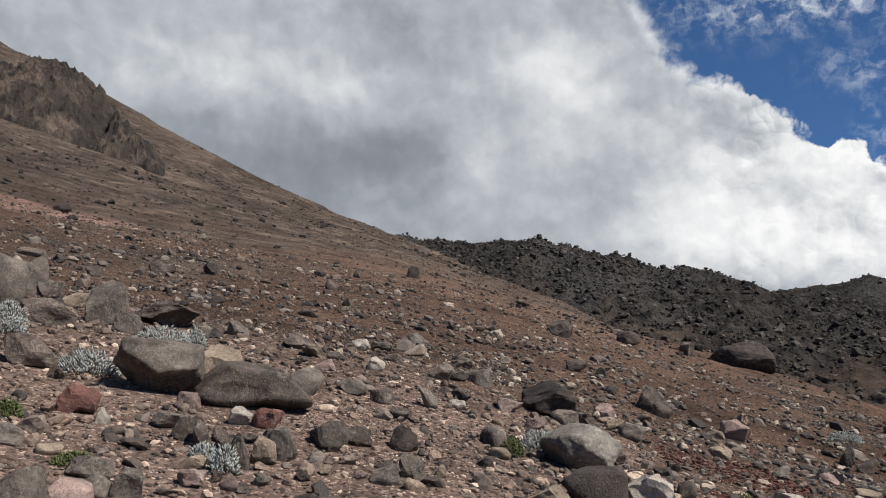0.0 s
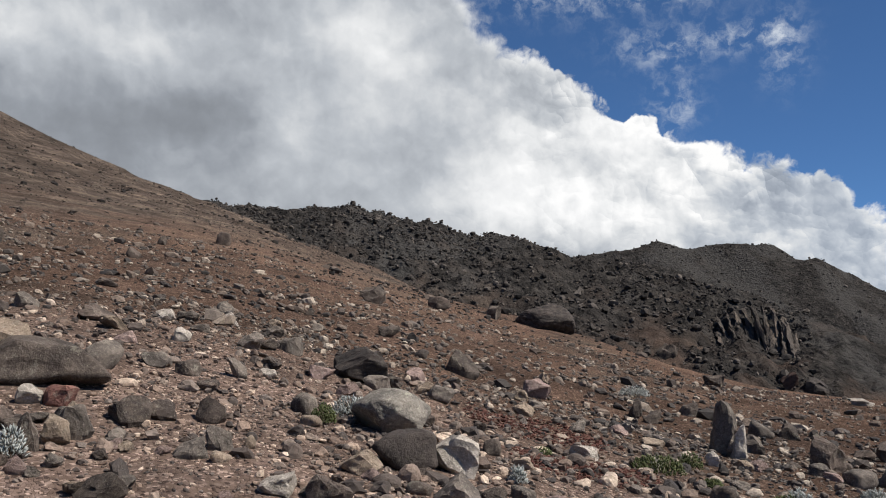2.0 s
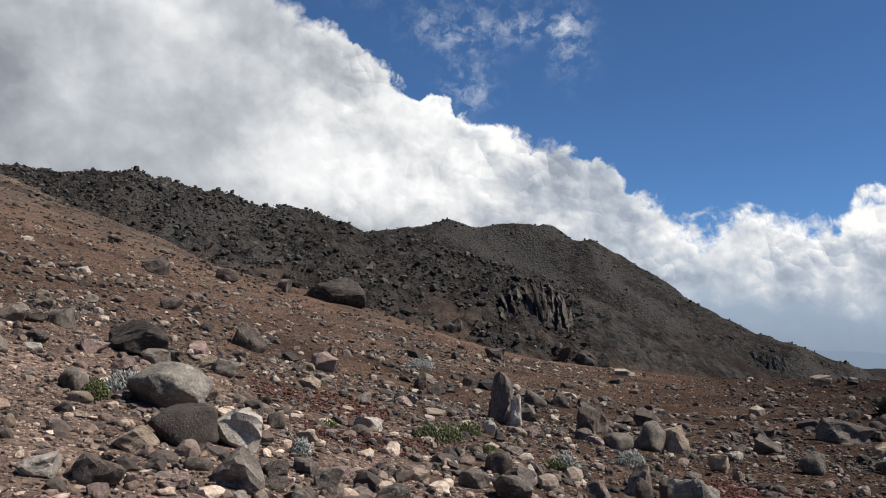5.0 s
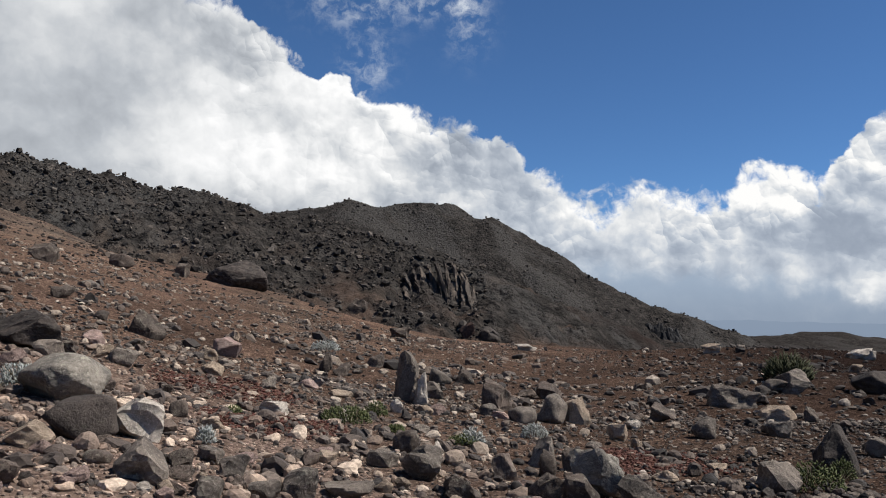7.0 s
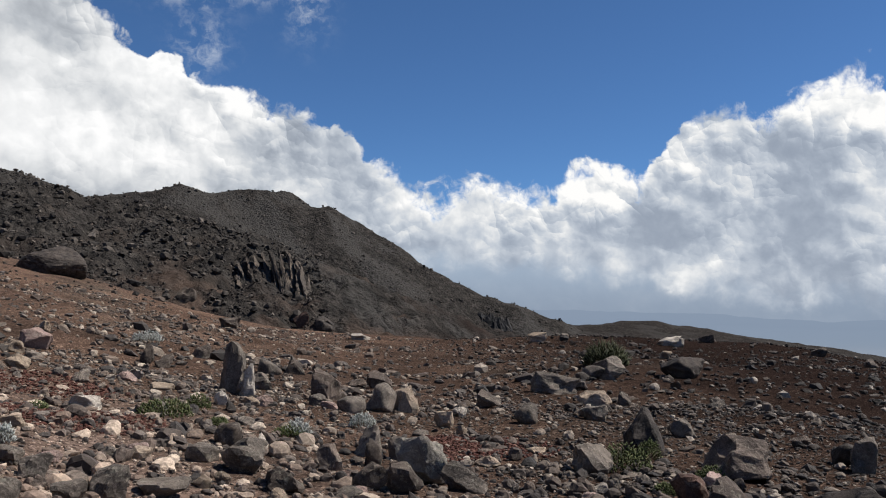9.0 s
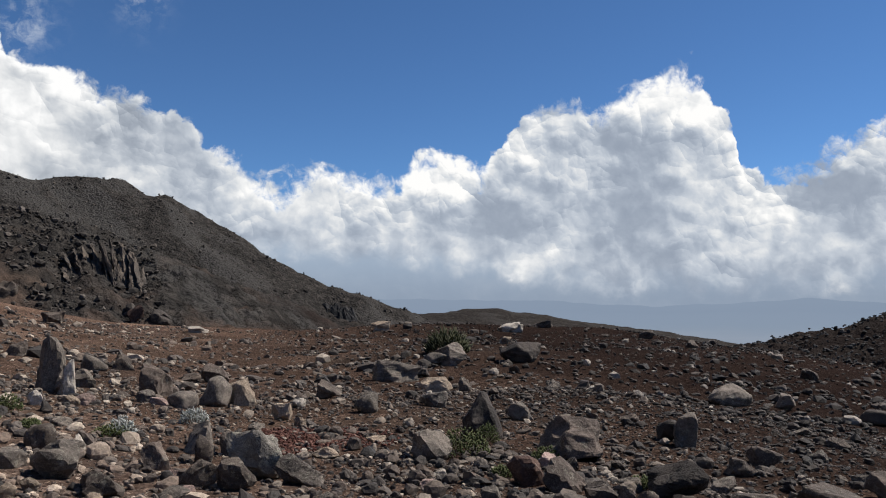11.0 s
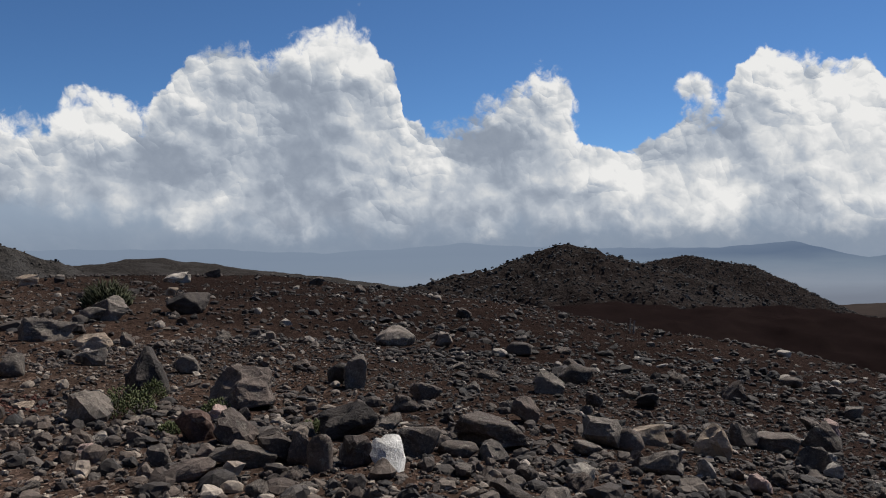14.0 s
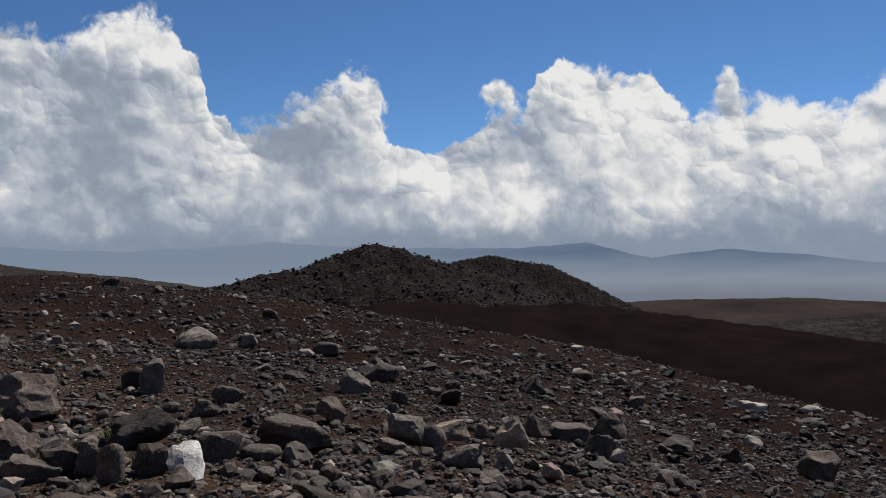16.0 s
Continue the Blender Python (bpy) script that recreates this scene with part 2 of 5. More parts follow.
wisp_at = w.vec("MULTIPLY", w.vec("ADD", at, w.vec("SCALE", small, 1.6)), (0.8, 1.0, 1.0))
wisp_in = w.math("ADD", w.math("ADD", puff(27.6, 16.8, 1.6, 1.6), puff(34.4, 19.8, 1.3, 2.0)), w.math("ADD", puff(27.0, 20.2, 3.2, 1.2), w.math("ADD", puff(32.0, 20.8, 2.5, 0.8), w.math("MULTIPLY", puff(22.0, 24.2, 8.0, 1.5), 1.5))))
wisp = w.math("MULTIPLY", w.span(w.noise(wisp_at, 0.9, 6, 0.62), 0.4, 0.78, 0.0, 0.65), wisp_in, clamp=True)
shown = w.mix(mask, w.mix(wisp, blue, (0.75, 0.8, 0.86)), cloud)
back = w.add("ShaderNodeBackground")
w.put(back.inputs[0], shown)
back.inputs[1].default_value = 1.0
w.put(w.add("ShaderNodeOutputWorld").inputs[0], back.outputs[0])

# ---- the lie of the land ----
EYE = 1.6


TURN_COS, TURN_SIN = np.cos(np.arange(6283) / 1000.0), np.sin(np.arange(6283) / 1000.0)


def grain(x, y, seed=0):
    """Smooth gradient noise on a grid of 1, about -0.7 to 0.7."""
    xf, yf = np.floor(x), np.floor(y)
    fx, fy = x - xf, y - yf
    xi, yi = (xf.astype(np.int64) & 0xFFFFFFFF).astype(np.uint32), (yf.astype(np.int64) & 0xFFFFFFFF).astype(np.uint32)
    xi, yi = xi * np.uint32(374761393) + np.uint32(seed * 974634777 & 0xFFFFFFFF), yi * np.uint32(668265263)

    def corner(i, j):
        h = (xi + np.uint32(i * 374761393)) + (yi + np.uint32(j * 668265263))
        h = (h ^ (h >> np.uint32(13))) * np.uint32(1274126177)
        h = (h ^ (h >> np.uint32(16))) % np.uint32(6283)
        return TURN_COS[h] * (fx - i) + TURN_SIN[h] * (fy - j)

    u, v = fx ** 3 * (fx * (fx * 6 - 15) + 10), fy ** 3 * (fy * (fy * 6 - 15) + 10)
    return (corner(0, 0) * (1 - u) + corner(1, 0) * u) * (1 - v) + (corner(0, 1) * (1 - u) + corner(1, 1) * u) * v


def rough(x, y, size, octaves=4, seed=0, keep=0.5):
    total, amp = 0.0, 1.0
    for i in range(octaves):
        total = total + amp * grain(x / size, y / size, seed + i)
        size, amp = size / 2.03, amp * keep
    return total


def crags(x, y, size, octaves=4, seed=0):
    total, amp, left = 0.0, 1.0, 1.0
    for i in range(octaves):
        n = 1 - np.abs(grain(x / size, y / size, seed + i)) * 2.2
        total, left = total + amp * n * left, np.clip(n, 0, 1)
        size, amp = size / 2.1, amp * 0.5
    return total - 1.0


# the near slope, bearing by bearing: gradient underfoot, height of its brow (degrees) and how far off that is
SLOPE = np.array([
    (-60, 0.20, 21.0, 400), (-40, 0.19, 19.5, 400), (-24, 0.17, 16.4, 400), (-19, 0.165, 14.3, 375), (-12, 0.16, 11.7, 340), (-3.5, 0.15, 9.1, 250),
    (1, 0.14, 7.7, 150), (6, 0.12, 5.8, 110), (11, 0.11, 4.1, 85), (16, 0.085, 2.9, 70), (22, 0.06, 1.7, 58), (30, 0.04, -0.7, 46),
    (37, 0.02, -1.7, 42), (44, 0.01, -2.0, 38), (50, 0.01, -1.7, 36), (56, 0.01, -1.4, 36), (62, 0.0, -1.6, 36), (68, 0.0, -2.2, 34),
    (74, -0.01, -3.1, 33), (80, -0.02, -3.8, 31), (90, -0.045, -5.8, 28), (98, -0.07, -6.9, 26), (108, -0.10, -9.3, 23), (117, -0.12, -11.2, 21),
    (140, -0.15, -13.0, 20)])
# ridges: name, flank steepness, crags' size and height, crest as (bearing, height in degrees, distance)
RIDGES = [
    ("summit", 0.7, 60, 12.0, [(-60, 24, 720), (-45, 22, 720), (-33, 18.6, 700), (-29.2, 17.5, 700), (-27.7, 16.8, 690), (-25, 13, 680)]),
    ("lava", 0.34, 13, 3.6, [(-3.5, 9.0, 250), (2.3, 8.8, 205), (5.7, 9.3, 188), (10.2, 8.7, 175), (15.4, 7.9, 165), (22.3, 6.6, 155)]),
    ("lava", 0.5, 11, 3.6, [(22.3, 6.5, 155), (26.7, 5.1, 142), (30.5, 4.8, 132), (33.4, 3.7, 124), (35.0, 0.8, 116)]),
    ("hill", 0.64, 38, 6.0, [(19, 6.3, 420), (22.9, 6.9, 420), (26.7, 7.7, 430), (29.3, 7.8, 440), (33, 7.6, 440), (35.4, 6.8, 430), (38, 5.1, 420), (41.1, 3.45, 410),
                           (46.6, 1.15, 400), (51.8, -0.7, 400), (55, -1.5, 400)]),
    ("dark_hill", 0.16, 40, 3.0, [(49, -1.2, 900), (52.8, -0.7, 900), (56.9, -0.25, 900), (59.3, -0.6, 900), (62.8, -1.2, 880), (66, -1.5, 860),
                             (69.3, -2.1, 850), (74, -3.0, 850)]),
    ("mound", 0.36, 10, 2.2, [(72, -3.2, 148), (76.9, -2.0, 165), (80.3, -1.3, 175), (82.9, -0.5, 180), (84.3, 0.0, 182), (86.3, -0.6, 184),
                              (88.9, -1.2, 186), (93, -2.8, 190), (97, -4.4, 195)]),
    ("mound", 0.52, 16, 1.2, [(87, -1.5, 300), (91.9, -0.7, 300), (95.1, -1.3, 300), (97.9, -3.4, 300), (101, -4.2, 300), (105, -5.0, 300)]),
    ("scoria", 0.16, 11, 1.1, [(77, -5.2, 72), (82.0, -4.35, 80), (87.8, -3.95, 86), (91.6, -4.25, 88), (96.3, -4.0, 90), (101.0, -4.6, 85), (105.8, -5.7, 80), (111, -6.1, 75),
                               (117, -6.6, 70), (135, -8.0, 62)]),
    ("dark_hill", 0.14, 20, 1.0, [(112.0, -5.2, 300), (114, -4.6, 300), (117, -4.3, 300), (123, -4.4, 300)]),
    ("plain", 0.085, 30, 1.2, [(95, -4.6, 420), (101, -3.9, 400), (106, -3.65, 380), (111, -3.5, 380), (117, -3.7, 380), (135, -3.9, 380)]),
]


def land(x, y):
    """Height of the ground, and how much of it is lava, scoria darkened as by cloud shadow, and bare plain."""
    x, y = np.asarray(x, float), np.asarray(y, float)
    r = np.hypot(x, y) + 1e-6
    b = np.degrees(np.arctan2(x, y))
    b = np.where(b < -110, b + 360, b)
    knots = np.vstack([SLOPE, [(200, -0.12, -10, 30), (250, 0.05, 5, 200), (300, 0.2, 22, 400)]])
    # softened between the bearings
    g = e = d = 0
    for shift, wt in ((-4, 1), (-2, 2), (0, 3), (2, 2), (4, 1)):
        g, e, d = (acc + wt / 9 * np.interp(b + shift, knots[:, 0], knots[:, k]) for acc, k in ((g, 1), (e, 2), (d, 3)))
    brow = EYE + d * np.tan(np.radians(e))
    bend = (brow - g * d) / d ** 2
    past = np.clip(r - d, 0, None)
    inside = np.minimum(r, d)
    lead = g + 2 * bend * d
    z = g * inside + bend * inside ** 2 + np.minimum(lead, 0.02) * past - 0.16 * past ** 2 / (past + 12)
    z = z + rough(x, y, 5.0, 4, 3) * 0.16 * np.clip(r / 10, 0.15, 1.0) + rough(x, y, 26.0, 3, 9) * np.clip((r - 14) / 60, 0, 1.5) * 0.8
    z = z + rough(x, y, 0.7, 3, 21) * 0.035
    floor = -12 - 0.072 * r
    z = np.maximum(z, floor)
    kinds = {"lava": np.zeros_like(z), "scoria": np.zeros_like(z), "plain": np.clip((r - 250) / 400, 0, 1) * (b > 40)}
    for i, (kind, steep, size, height, crest) in enumerate(RIDGES):
        c = np.array([(dd * math.sin(radians(a)), dd * math.cos(radians(a)), EYE + dd * math.tan(radians(el_))) for a, el_, dd in crest])
        best = np.full_like(z, -1e9)
        near_crest = np.full_like(z, 1e9)
        for p, q in zip(c[:-1], c[1:]):
            s = np.clip(((x - p[0]) * (q[0] - p[0]) + (y - p[1]) * (q[1] - p[1])) / ((q[0] - p[0]) ** 2 + (q[1] - p[1]) ** 2), 0, 1)
            away = np.hypot(x - p[0] - s * (q[0] - p[0]), y - p[1] - s * (q[1] - p[1]))
            near_crest = np.minimum(near_crest, away)
            best = np.maximum(best, p[2] + s * (q[2] - p[2]) - steep * (np.hypot(away, size * 0.3) - size * 0.3))
        best = best + crags(x, y, size, 5, 40 + i) * height * 0.5 * np.clip(1 + (best - z) / (height * 4), 0.2, 1)
        if kind in ("lava", "mound"):       # heaped blocks
            best = best + crags(x, y, 2.4, 2, 140 + i) * 0.55
        on = np.clip((best - z) / (0.15 * height + 0.2) + 0.5 + rough(x, y, size * 0.4, 4, 70 + i) * 2.5 * (kind == "lava"), 0, 1)
        if kind == "lava":      # dust and soil lie on the lower flank
            on = on * np.clip(1.35 - near_crest / 85 + rough(x, y, 9.0, 4, 60) * 0.9, 0.1, 1)
        for k in kinds:
            kinds[k] = kinds[k] * (1 - on)
        if kind in ("lava", "hill", "mound", "dark_hill"):
            share = {"mound": 0.6, "dark_hill": 0.9}.get(kind, 1.0)
            kinds["lava"] = kinds["lava"] + on * share
            kinds["scoria"] = kinds["scoria"] + on * (1 - share)
        elif kind in kinds:
            kinds[kind] = kinds[kind] + on
        z = np.maximum(z, best)
    return z, kinds


def land_at(x, y):
    return float(land(np.array([x]), np.array([y]))[0][0])


def material(name):
    m = bpy.data.materials.new(name)
    m.use_nodes = True
    return m, Nodes(m.node_tree)


def finish(n, color, rough_, bump, strength=0.6, dist=0.02, spec=0.3):
    b = n.add("ShaderNodeBsdfPrincipled")
    n.put(b.inputs["Base Color"], color)
    n.put(b.inputs["Roughness"], rough_)
    n.put(b.inputs["Specular IOR Level"], spec)
    if bump is not None:
        bp = n.add("ShaderNodeBump")
        bp.inputs["Strength"].default_value, bp.inputs["Distance"].default_value = strength, dist
        n.put(bp.inputs["Height"], bump)
        n.put(b.inputs["Normal"], bp.outputs[0])
    n.put(n.add("ShaderNodeOutputMaterial").inputs[0], b.outputs[0])


# how far the ground has turned from reddish soil to dark gravel with backlit shade painted in, along a line to the
# right of the slope
def shaded_gravel(n, p):
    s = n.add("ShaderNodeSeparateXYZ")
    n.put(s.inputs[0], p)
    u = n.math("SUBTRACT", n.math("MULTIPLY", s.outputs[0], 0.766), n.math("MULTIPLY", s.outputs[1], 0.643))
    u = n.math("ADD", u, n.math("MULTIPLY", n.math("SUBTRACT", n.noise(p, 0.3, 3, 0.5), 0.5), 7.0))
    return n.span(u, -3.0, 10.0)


def ground_material():
    m, n = material("volcanic_ground")
    p = n.add("ShaderNodeTexCoord").outputs["Object"]
    rock = [n.add("ShaderNodeAttribute", attribute_name=k).outputs["Fac"] for k in ("lava", "scoria", "plain")]
    patch = n.noise(p, 0.12, 5, 0.6)
    speck = n.noise(p, 9.0, 6, 0.7)
    stones = n.voronoi(p, 38.0, 0, out="Color")
    stone_v = n.add("ShaderNodeSeparateColor")
    n.put(stone_v.inputs[0], stones)
    gap = n.voronoi(p, 38.0, 0, "DISTANCE_TO_EDGE")
    soil = n.ramp(patch, [(0.3, (0.067, 0.044, 0.034)), (0.5, (0.1, 0.061, 0.0435)), (0.7, (0.075, 0.055, 0.0425))])
    # paler dust on the flat shelf, grey grit up on the mountain
    shelf = n.vec("LENGTH", n.vec("MULTIPLY", n.vec("SUBTRACT", p, (-2.0, 6.0, 1.0)), (0.12, 0.13, 0.0)))
    soil = n.mix(n.math("MULTIPLY", n.span(shelf, 1.1, 0.3), 0.75), n.mix(1.0, soil, (0.8, 0.78, 0.77), "MULTIPLY"), (0.165, 0.11, 0.085))
    rosy = n.vec("LENGTH", n.vec("MULTIPLY", n.vec("SUBTRACT", p, (-18.0, 35.5, 0.0)), (0.2, 0.13, 0.0)))
    rosy = n.math("ADD", rosy, n.math("MULTIPLY", n.math("SUBTRACT", n.noise(p, 0.5, 4, 0.6), 0.5), 1.1))
    up = n.add("ShaderNodeSeparateXYZ")
    n.put(up.inputs[0], p)
    grit = n.math("ADD", up.outputs[2], n.math("MULTIPLY", n.math("SUBTRACT", n.noise(p, 0.06, 4, 0.6), 0.5), 22.0))
    soil = n.mix(n.math("MULTIPLY", n.span(grit, 0.5, 16.0), 0.75), soil, n.ramp(n.noise(p, 0.25, 6, 0.7), [(0.35, (0.032, 0.0258, 0.0215)), (0.52, (0.06, 0.0455, 0.036)), (0.7, (0.135, 0.098, 0.073))]))
    soil = n.mix(n.math("MULTIPLY", n.span(rosy, 1.1, 0.5), 0.85), soil, (0.17, 0.1, 0.077))
    # far up the slope: dark stony streaks and paler dust
    streak = n.noise(n.vec("MULTIPLY", p, (0.05, 0.02, 0.05)), 1.0, 7, 0.65)
    mottle = n.noise(p, 0.55, 7, 0.72)
    soil = n.mix(1.0, soil, n.ramp(streak, [(0.35, (0.55, 0.58, 0.6)), (0.5, (0.85, 0.88, 0.9)), (0.66, (1.25, 1.28, 1.28))]), "MULTIPLY")
    soil = n.mix(1.0, soil, n.ramp(mottle, [(0.3, (0.5, 0.53, 0.56)), (0.5, (0.98, 1.0, 1.0)), (0.7, (1.35, 1.38, 1.4))]), "MULTIPLY")
    # near-black stands in for the shade between backlit stones, besides darker gravel
    soil = n.mix(shaded_gravel(n, p), soil, n.ramp(patch, [(0.3, (0.0086, 0.0057, 0.0049)), (0.7, (0.019, 0.0124, 0.0102))]))
    soil = n.mix(n.span(speck, 0.35, 0.7), soil, n.mix(1.0, soil, (1.7, 1.75, 1.8), "MULTIPLY"))
    chips = n.ramp(stone_v.outputs[0], [(0.0, (0.3, 0.3, 0.32)), (0.4, (0.8, 0.8, 0.82)), (0.75, (1.7, 1.75, 1.8)), (1.0, (3.0, 3.1, 3.1))])
    chips = n.mix(1.0, soil, chips, "MULTIPLY")
    bits = n.add("ShaderNodeSeparateColor")
    n.put(bits.inputs[0], n.voronoi(p, 13.0, 0.0, out="Color"))
    soil = n.mix(n.math("MULTIPLY", n.span(bits.outputs[2], 0.5, 0.62), n.span(n.voronoi(p, 13.0, 0.0), 0.5, 0.32)), soil,
                 n.mix(1.0, soil, n.ramp(bits.outputs[0], [(0.0, (0.4, 0.41, 0.44)), (0.5, (0.9, 0.95, 1.0)), (1.0, (2.4, 2.5, 2.5))]), "MULTIPLY"))
    soil = n.mix(n.math("MULTIPLY", n.span(stone_v.outputs[1], 0.45, 0.55), n.span(gap, 0.02, 0.08)), soil, chips)
    lava = n.ramp(n.noise(p, 0.35, 7, 0.72), [(0.3, (0.0118, 0.0118, 0.012)), (0.5, (0.0315, 0.029, 0.0272)), (0.72, (0.076, 0.0685, 0.062))])
    # grey gravel runs down between the crags
    fall = n.noise(n.vec("MULTIPLY", p, (0.06, 0.02, 0.03)), 1.0, 6, 0.62)
    lava = n.mix(n.math("MULTIPLY", n.span(fall, 0.47, 0.58), n.span(n.noise(p, 0.7, 5, 0.7), 0.3, 0.6, 0.3, 0.85)), lava, (0.057, 0.0545, 0.052))
    # dark reddish scoria, its colour lowered further for the cloud shadow over it
    scoria = n.ramp(n.noise(p, 0.22, 7, 0.72), [(0.3, (0.0084, 0.0057, 0.0056)), (0.55, (0.0125, 0.0084, 0.008)), (0.75, (0.018, 0.0124, 0.0112))])
    plain = n.ramp(n.noise(p, 0.03, 6, 0.65), [(0.3, (0.022, 0.018, 0.017)), (0.7, (0.045, 0.036, 0.032))])
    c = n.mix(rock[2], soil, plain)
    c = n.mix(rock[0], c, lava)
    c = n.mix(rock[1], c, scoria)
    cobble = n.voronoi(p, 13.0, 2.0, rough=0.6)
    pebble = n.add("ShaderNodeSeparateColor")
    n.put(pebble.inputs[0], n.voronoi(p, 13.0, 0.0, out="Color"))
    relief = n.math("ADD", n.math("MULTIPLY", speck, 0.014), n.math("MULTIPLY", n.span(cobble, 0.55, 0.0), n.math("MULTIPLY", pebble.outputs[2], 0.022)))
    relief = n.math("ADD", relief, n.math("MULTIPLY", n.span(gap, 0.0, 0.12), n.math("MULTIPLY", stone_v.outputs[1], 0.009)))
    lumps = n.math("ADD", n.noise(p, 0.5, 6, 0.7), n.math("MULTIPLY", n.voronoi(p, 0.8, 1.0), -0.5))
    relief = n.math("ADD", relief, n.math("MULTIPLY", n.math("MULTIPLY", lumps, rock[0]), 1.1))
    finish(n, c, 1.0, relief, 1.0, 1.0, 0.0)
    return m


def backdrop():
    """Hazy blue ranges and the valley below them, far out under the clouds, as a strip that glows with painted haze."""
    tops = np.array([(-180, -0.8), (40, -0.8), (48, 0.3), (61, 0.2), (68, -0.2), (73, 0.0), (77.5, 0.35), (82, 0.0), (89, -0.2), (94, -0.2), (98.3, 0.1), (100.5, -0.4),
                     (102.4, -0.95), (104.8, -0.6), (107.6, -0.4), (111.6, -0.75), (116, -1.3), (125, -0.6), (180, -0.8)])
    b = np.arange(-180, 180, 0.25)
    e = np.interp(b, tops[:, 0], tops[:, 1]) + rough(b, b * 0, 3.0, 4, 77) * 0.16
    rad, far = np.radians(b), 4600.0
    rows = [np.stack([far * np.sin(rad), far * np.cos(rad), np.full(len(b), -420.0)], -1),
            np.stack([far * np.sin(rad), far * np.cos(rad), EYE + far * np.tan(np.radians(e))], -1)]
    k = len(b)
    i = np.arange(k)
    j = (i + 1) % k
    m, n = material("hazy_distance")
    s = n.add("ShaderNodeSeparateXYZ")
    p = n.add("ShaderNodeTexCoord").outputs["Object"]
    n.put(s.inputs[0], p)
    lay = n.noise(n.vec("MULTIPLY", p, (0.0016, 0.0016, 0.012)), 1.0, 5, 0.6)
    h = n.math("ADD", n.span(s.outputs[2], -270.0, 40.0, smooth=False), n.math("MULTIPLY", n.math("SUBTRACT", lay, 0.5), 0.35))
    # distance haze is put straight into the emitted colour, by height and side
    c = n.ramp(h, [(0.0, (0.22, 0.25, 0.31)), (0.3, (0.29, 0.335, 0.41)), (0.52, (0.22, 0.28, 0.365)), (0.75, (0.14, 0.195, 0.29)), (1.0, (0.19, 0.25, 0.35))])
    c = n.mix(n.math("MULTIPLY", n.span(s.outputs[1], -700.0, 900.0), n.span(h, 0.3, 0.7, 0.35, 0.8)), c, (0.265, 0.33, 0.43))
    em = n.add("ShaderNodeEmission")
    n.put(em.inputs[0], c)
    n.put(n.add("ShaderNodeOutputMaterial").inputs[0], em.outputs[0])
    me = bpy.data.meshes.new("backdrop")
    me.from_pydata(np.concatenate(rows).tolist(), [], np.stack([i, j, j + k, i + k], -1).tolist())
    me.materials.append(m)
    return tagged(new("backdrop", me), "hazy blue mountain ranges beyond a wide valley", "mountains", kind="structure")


GROUND = ground_material()


def sheet():
    """The ground: one sheet of rings about the standpoint, fine in the open view and out to the horizon."""
    bearings = np.radians(np.concatenate([np.arange(-34, 121, 0.29), np.arange(121, 326, 3.0)]))
    rings = np.concatenate([np.geomspace(0.9, 60, 190)[:-1], np.geomspace(60, 480, 240)[:-1], np.geomspace(480, 4900, 70)])
    n, k = len(bearings), len(rings)
    x, y = np.outer(rings, np.sin(bearings)), np.outer(rings, np.cos(bearings))
    z, kinds = land(x, y)
    co = np.concatenate([np.stack([x, y, z], -1).reshape(-1, 3), [[0, 0, land_at(0.01, 0)]]])
    i = np.arange(n)
    j = (i + 1) % n
    quads = (np.arange(k - 1)[:, None, None] * n + np.stack([i, j, j + n, i + n], -1)[None]).reshape(-1, 4)
    quads = quads[:, ::-1]
    tris = np.stack([j, i, np.full(n, n * k)], -1)[:, ::-1]
    me = bpy.data.meshes.new("ground")
    me.vertices.add(len(co))
    me.vertices.foreach_set("co", co.ravel())
    loops = np.concatenate([quads.ravel(), tris.ravel()])
    starts = np.concatenate([np.arange(len(quads)) * 4, len(quads) * 4 + np.arange(len(tris)) * 3])
    me.loops.add(len(loops))
    me.loops.foreach_set("vertex_index", loops)
    me.polygons.add(len(starts))
    me.polygons.foreach_set("loop_start", starts)
    me.update(calc_edges=True)
    me.validate()
    for key, val in kinds.items():
        a = me.attributes.new(key, "FLOAT", "POINT")
        a.data.foreach_set("value", np.append(val.ravel(), 0.0))
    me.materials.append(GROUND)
    me.polygons.foreach_set("use_smooth", np.ones(len(me.polygons), bool))
    return tagged(new("ground", me), "reddish brown volcanic scree slope with dark lava ridges", "ground", kind="structure")


ground = sheet()
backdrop()

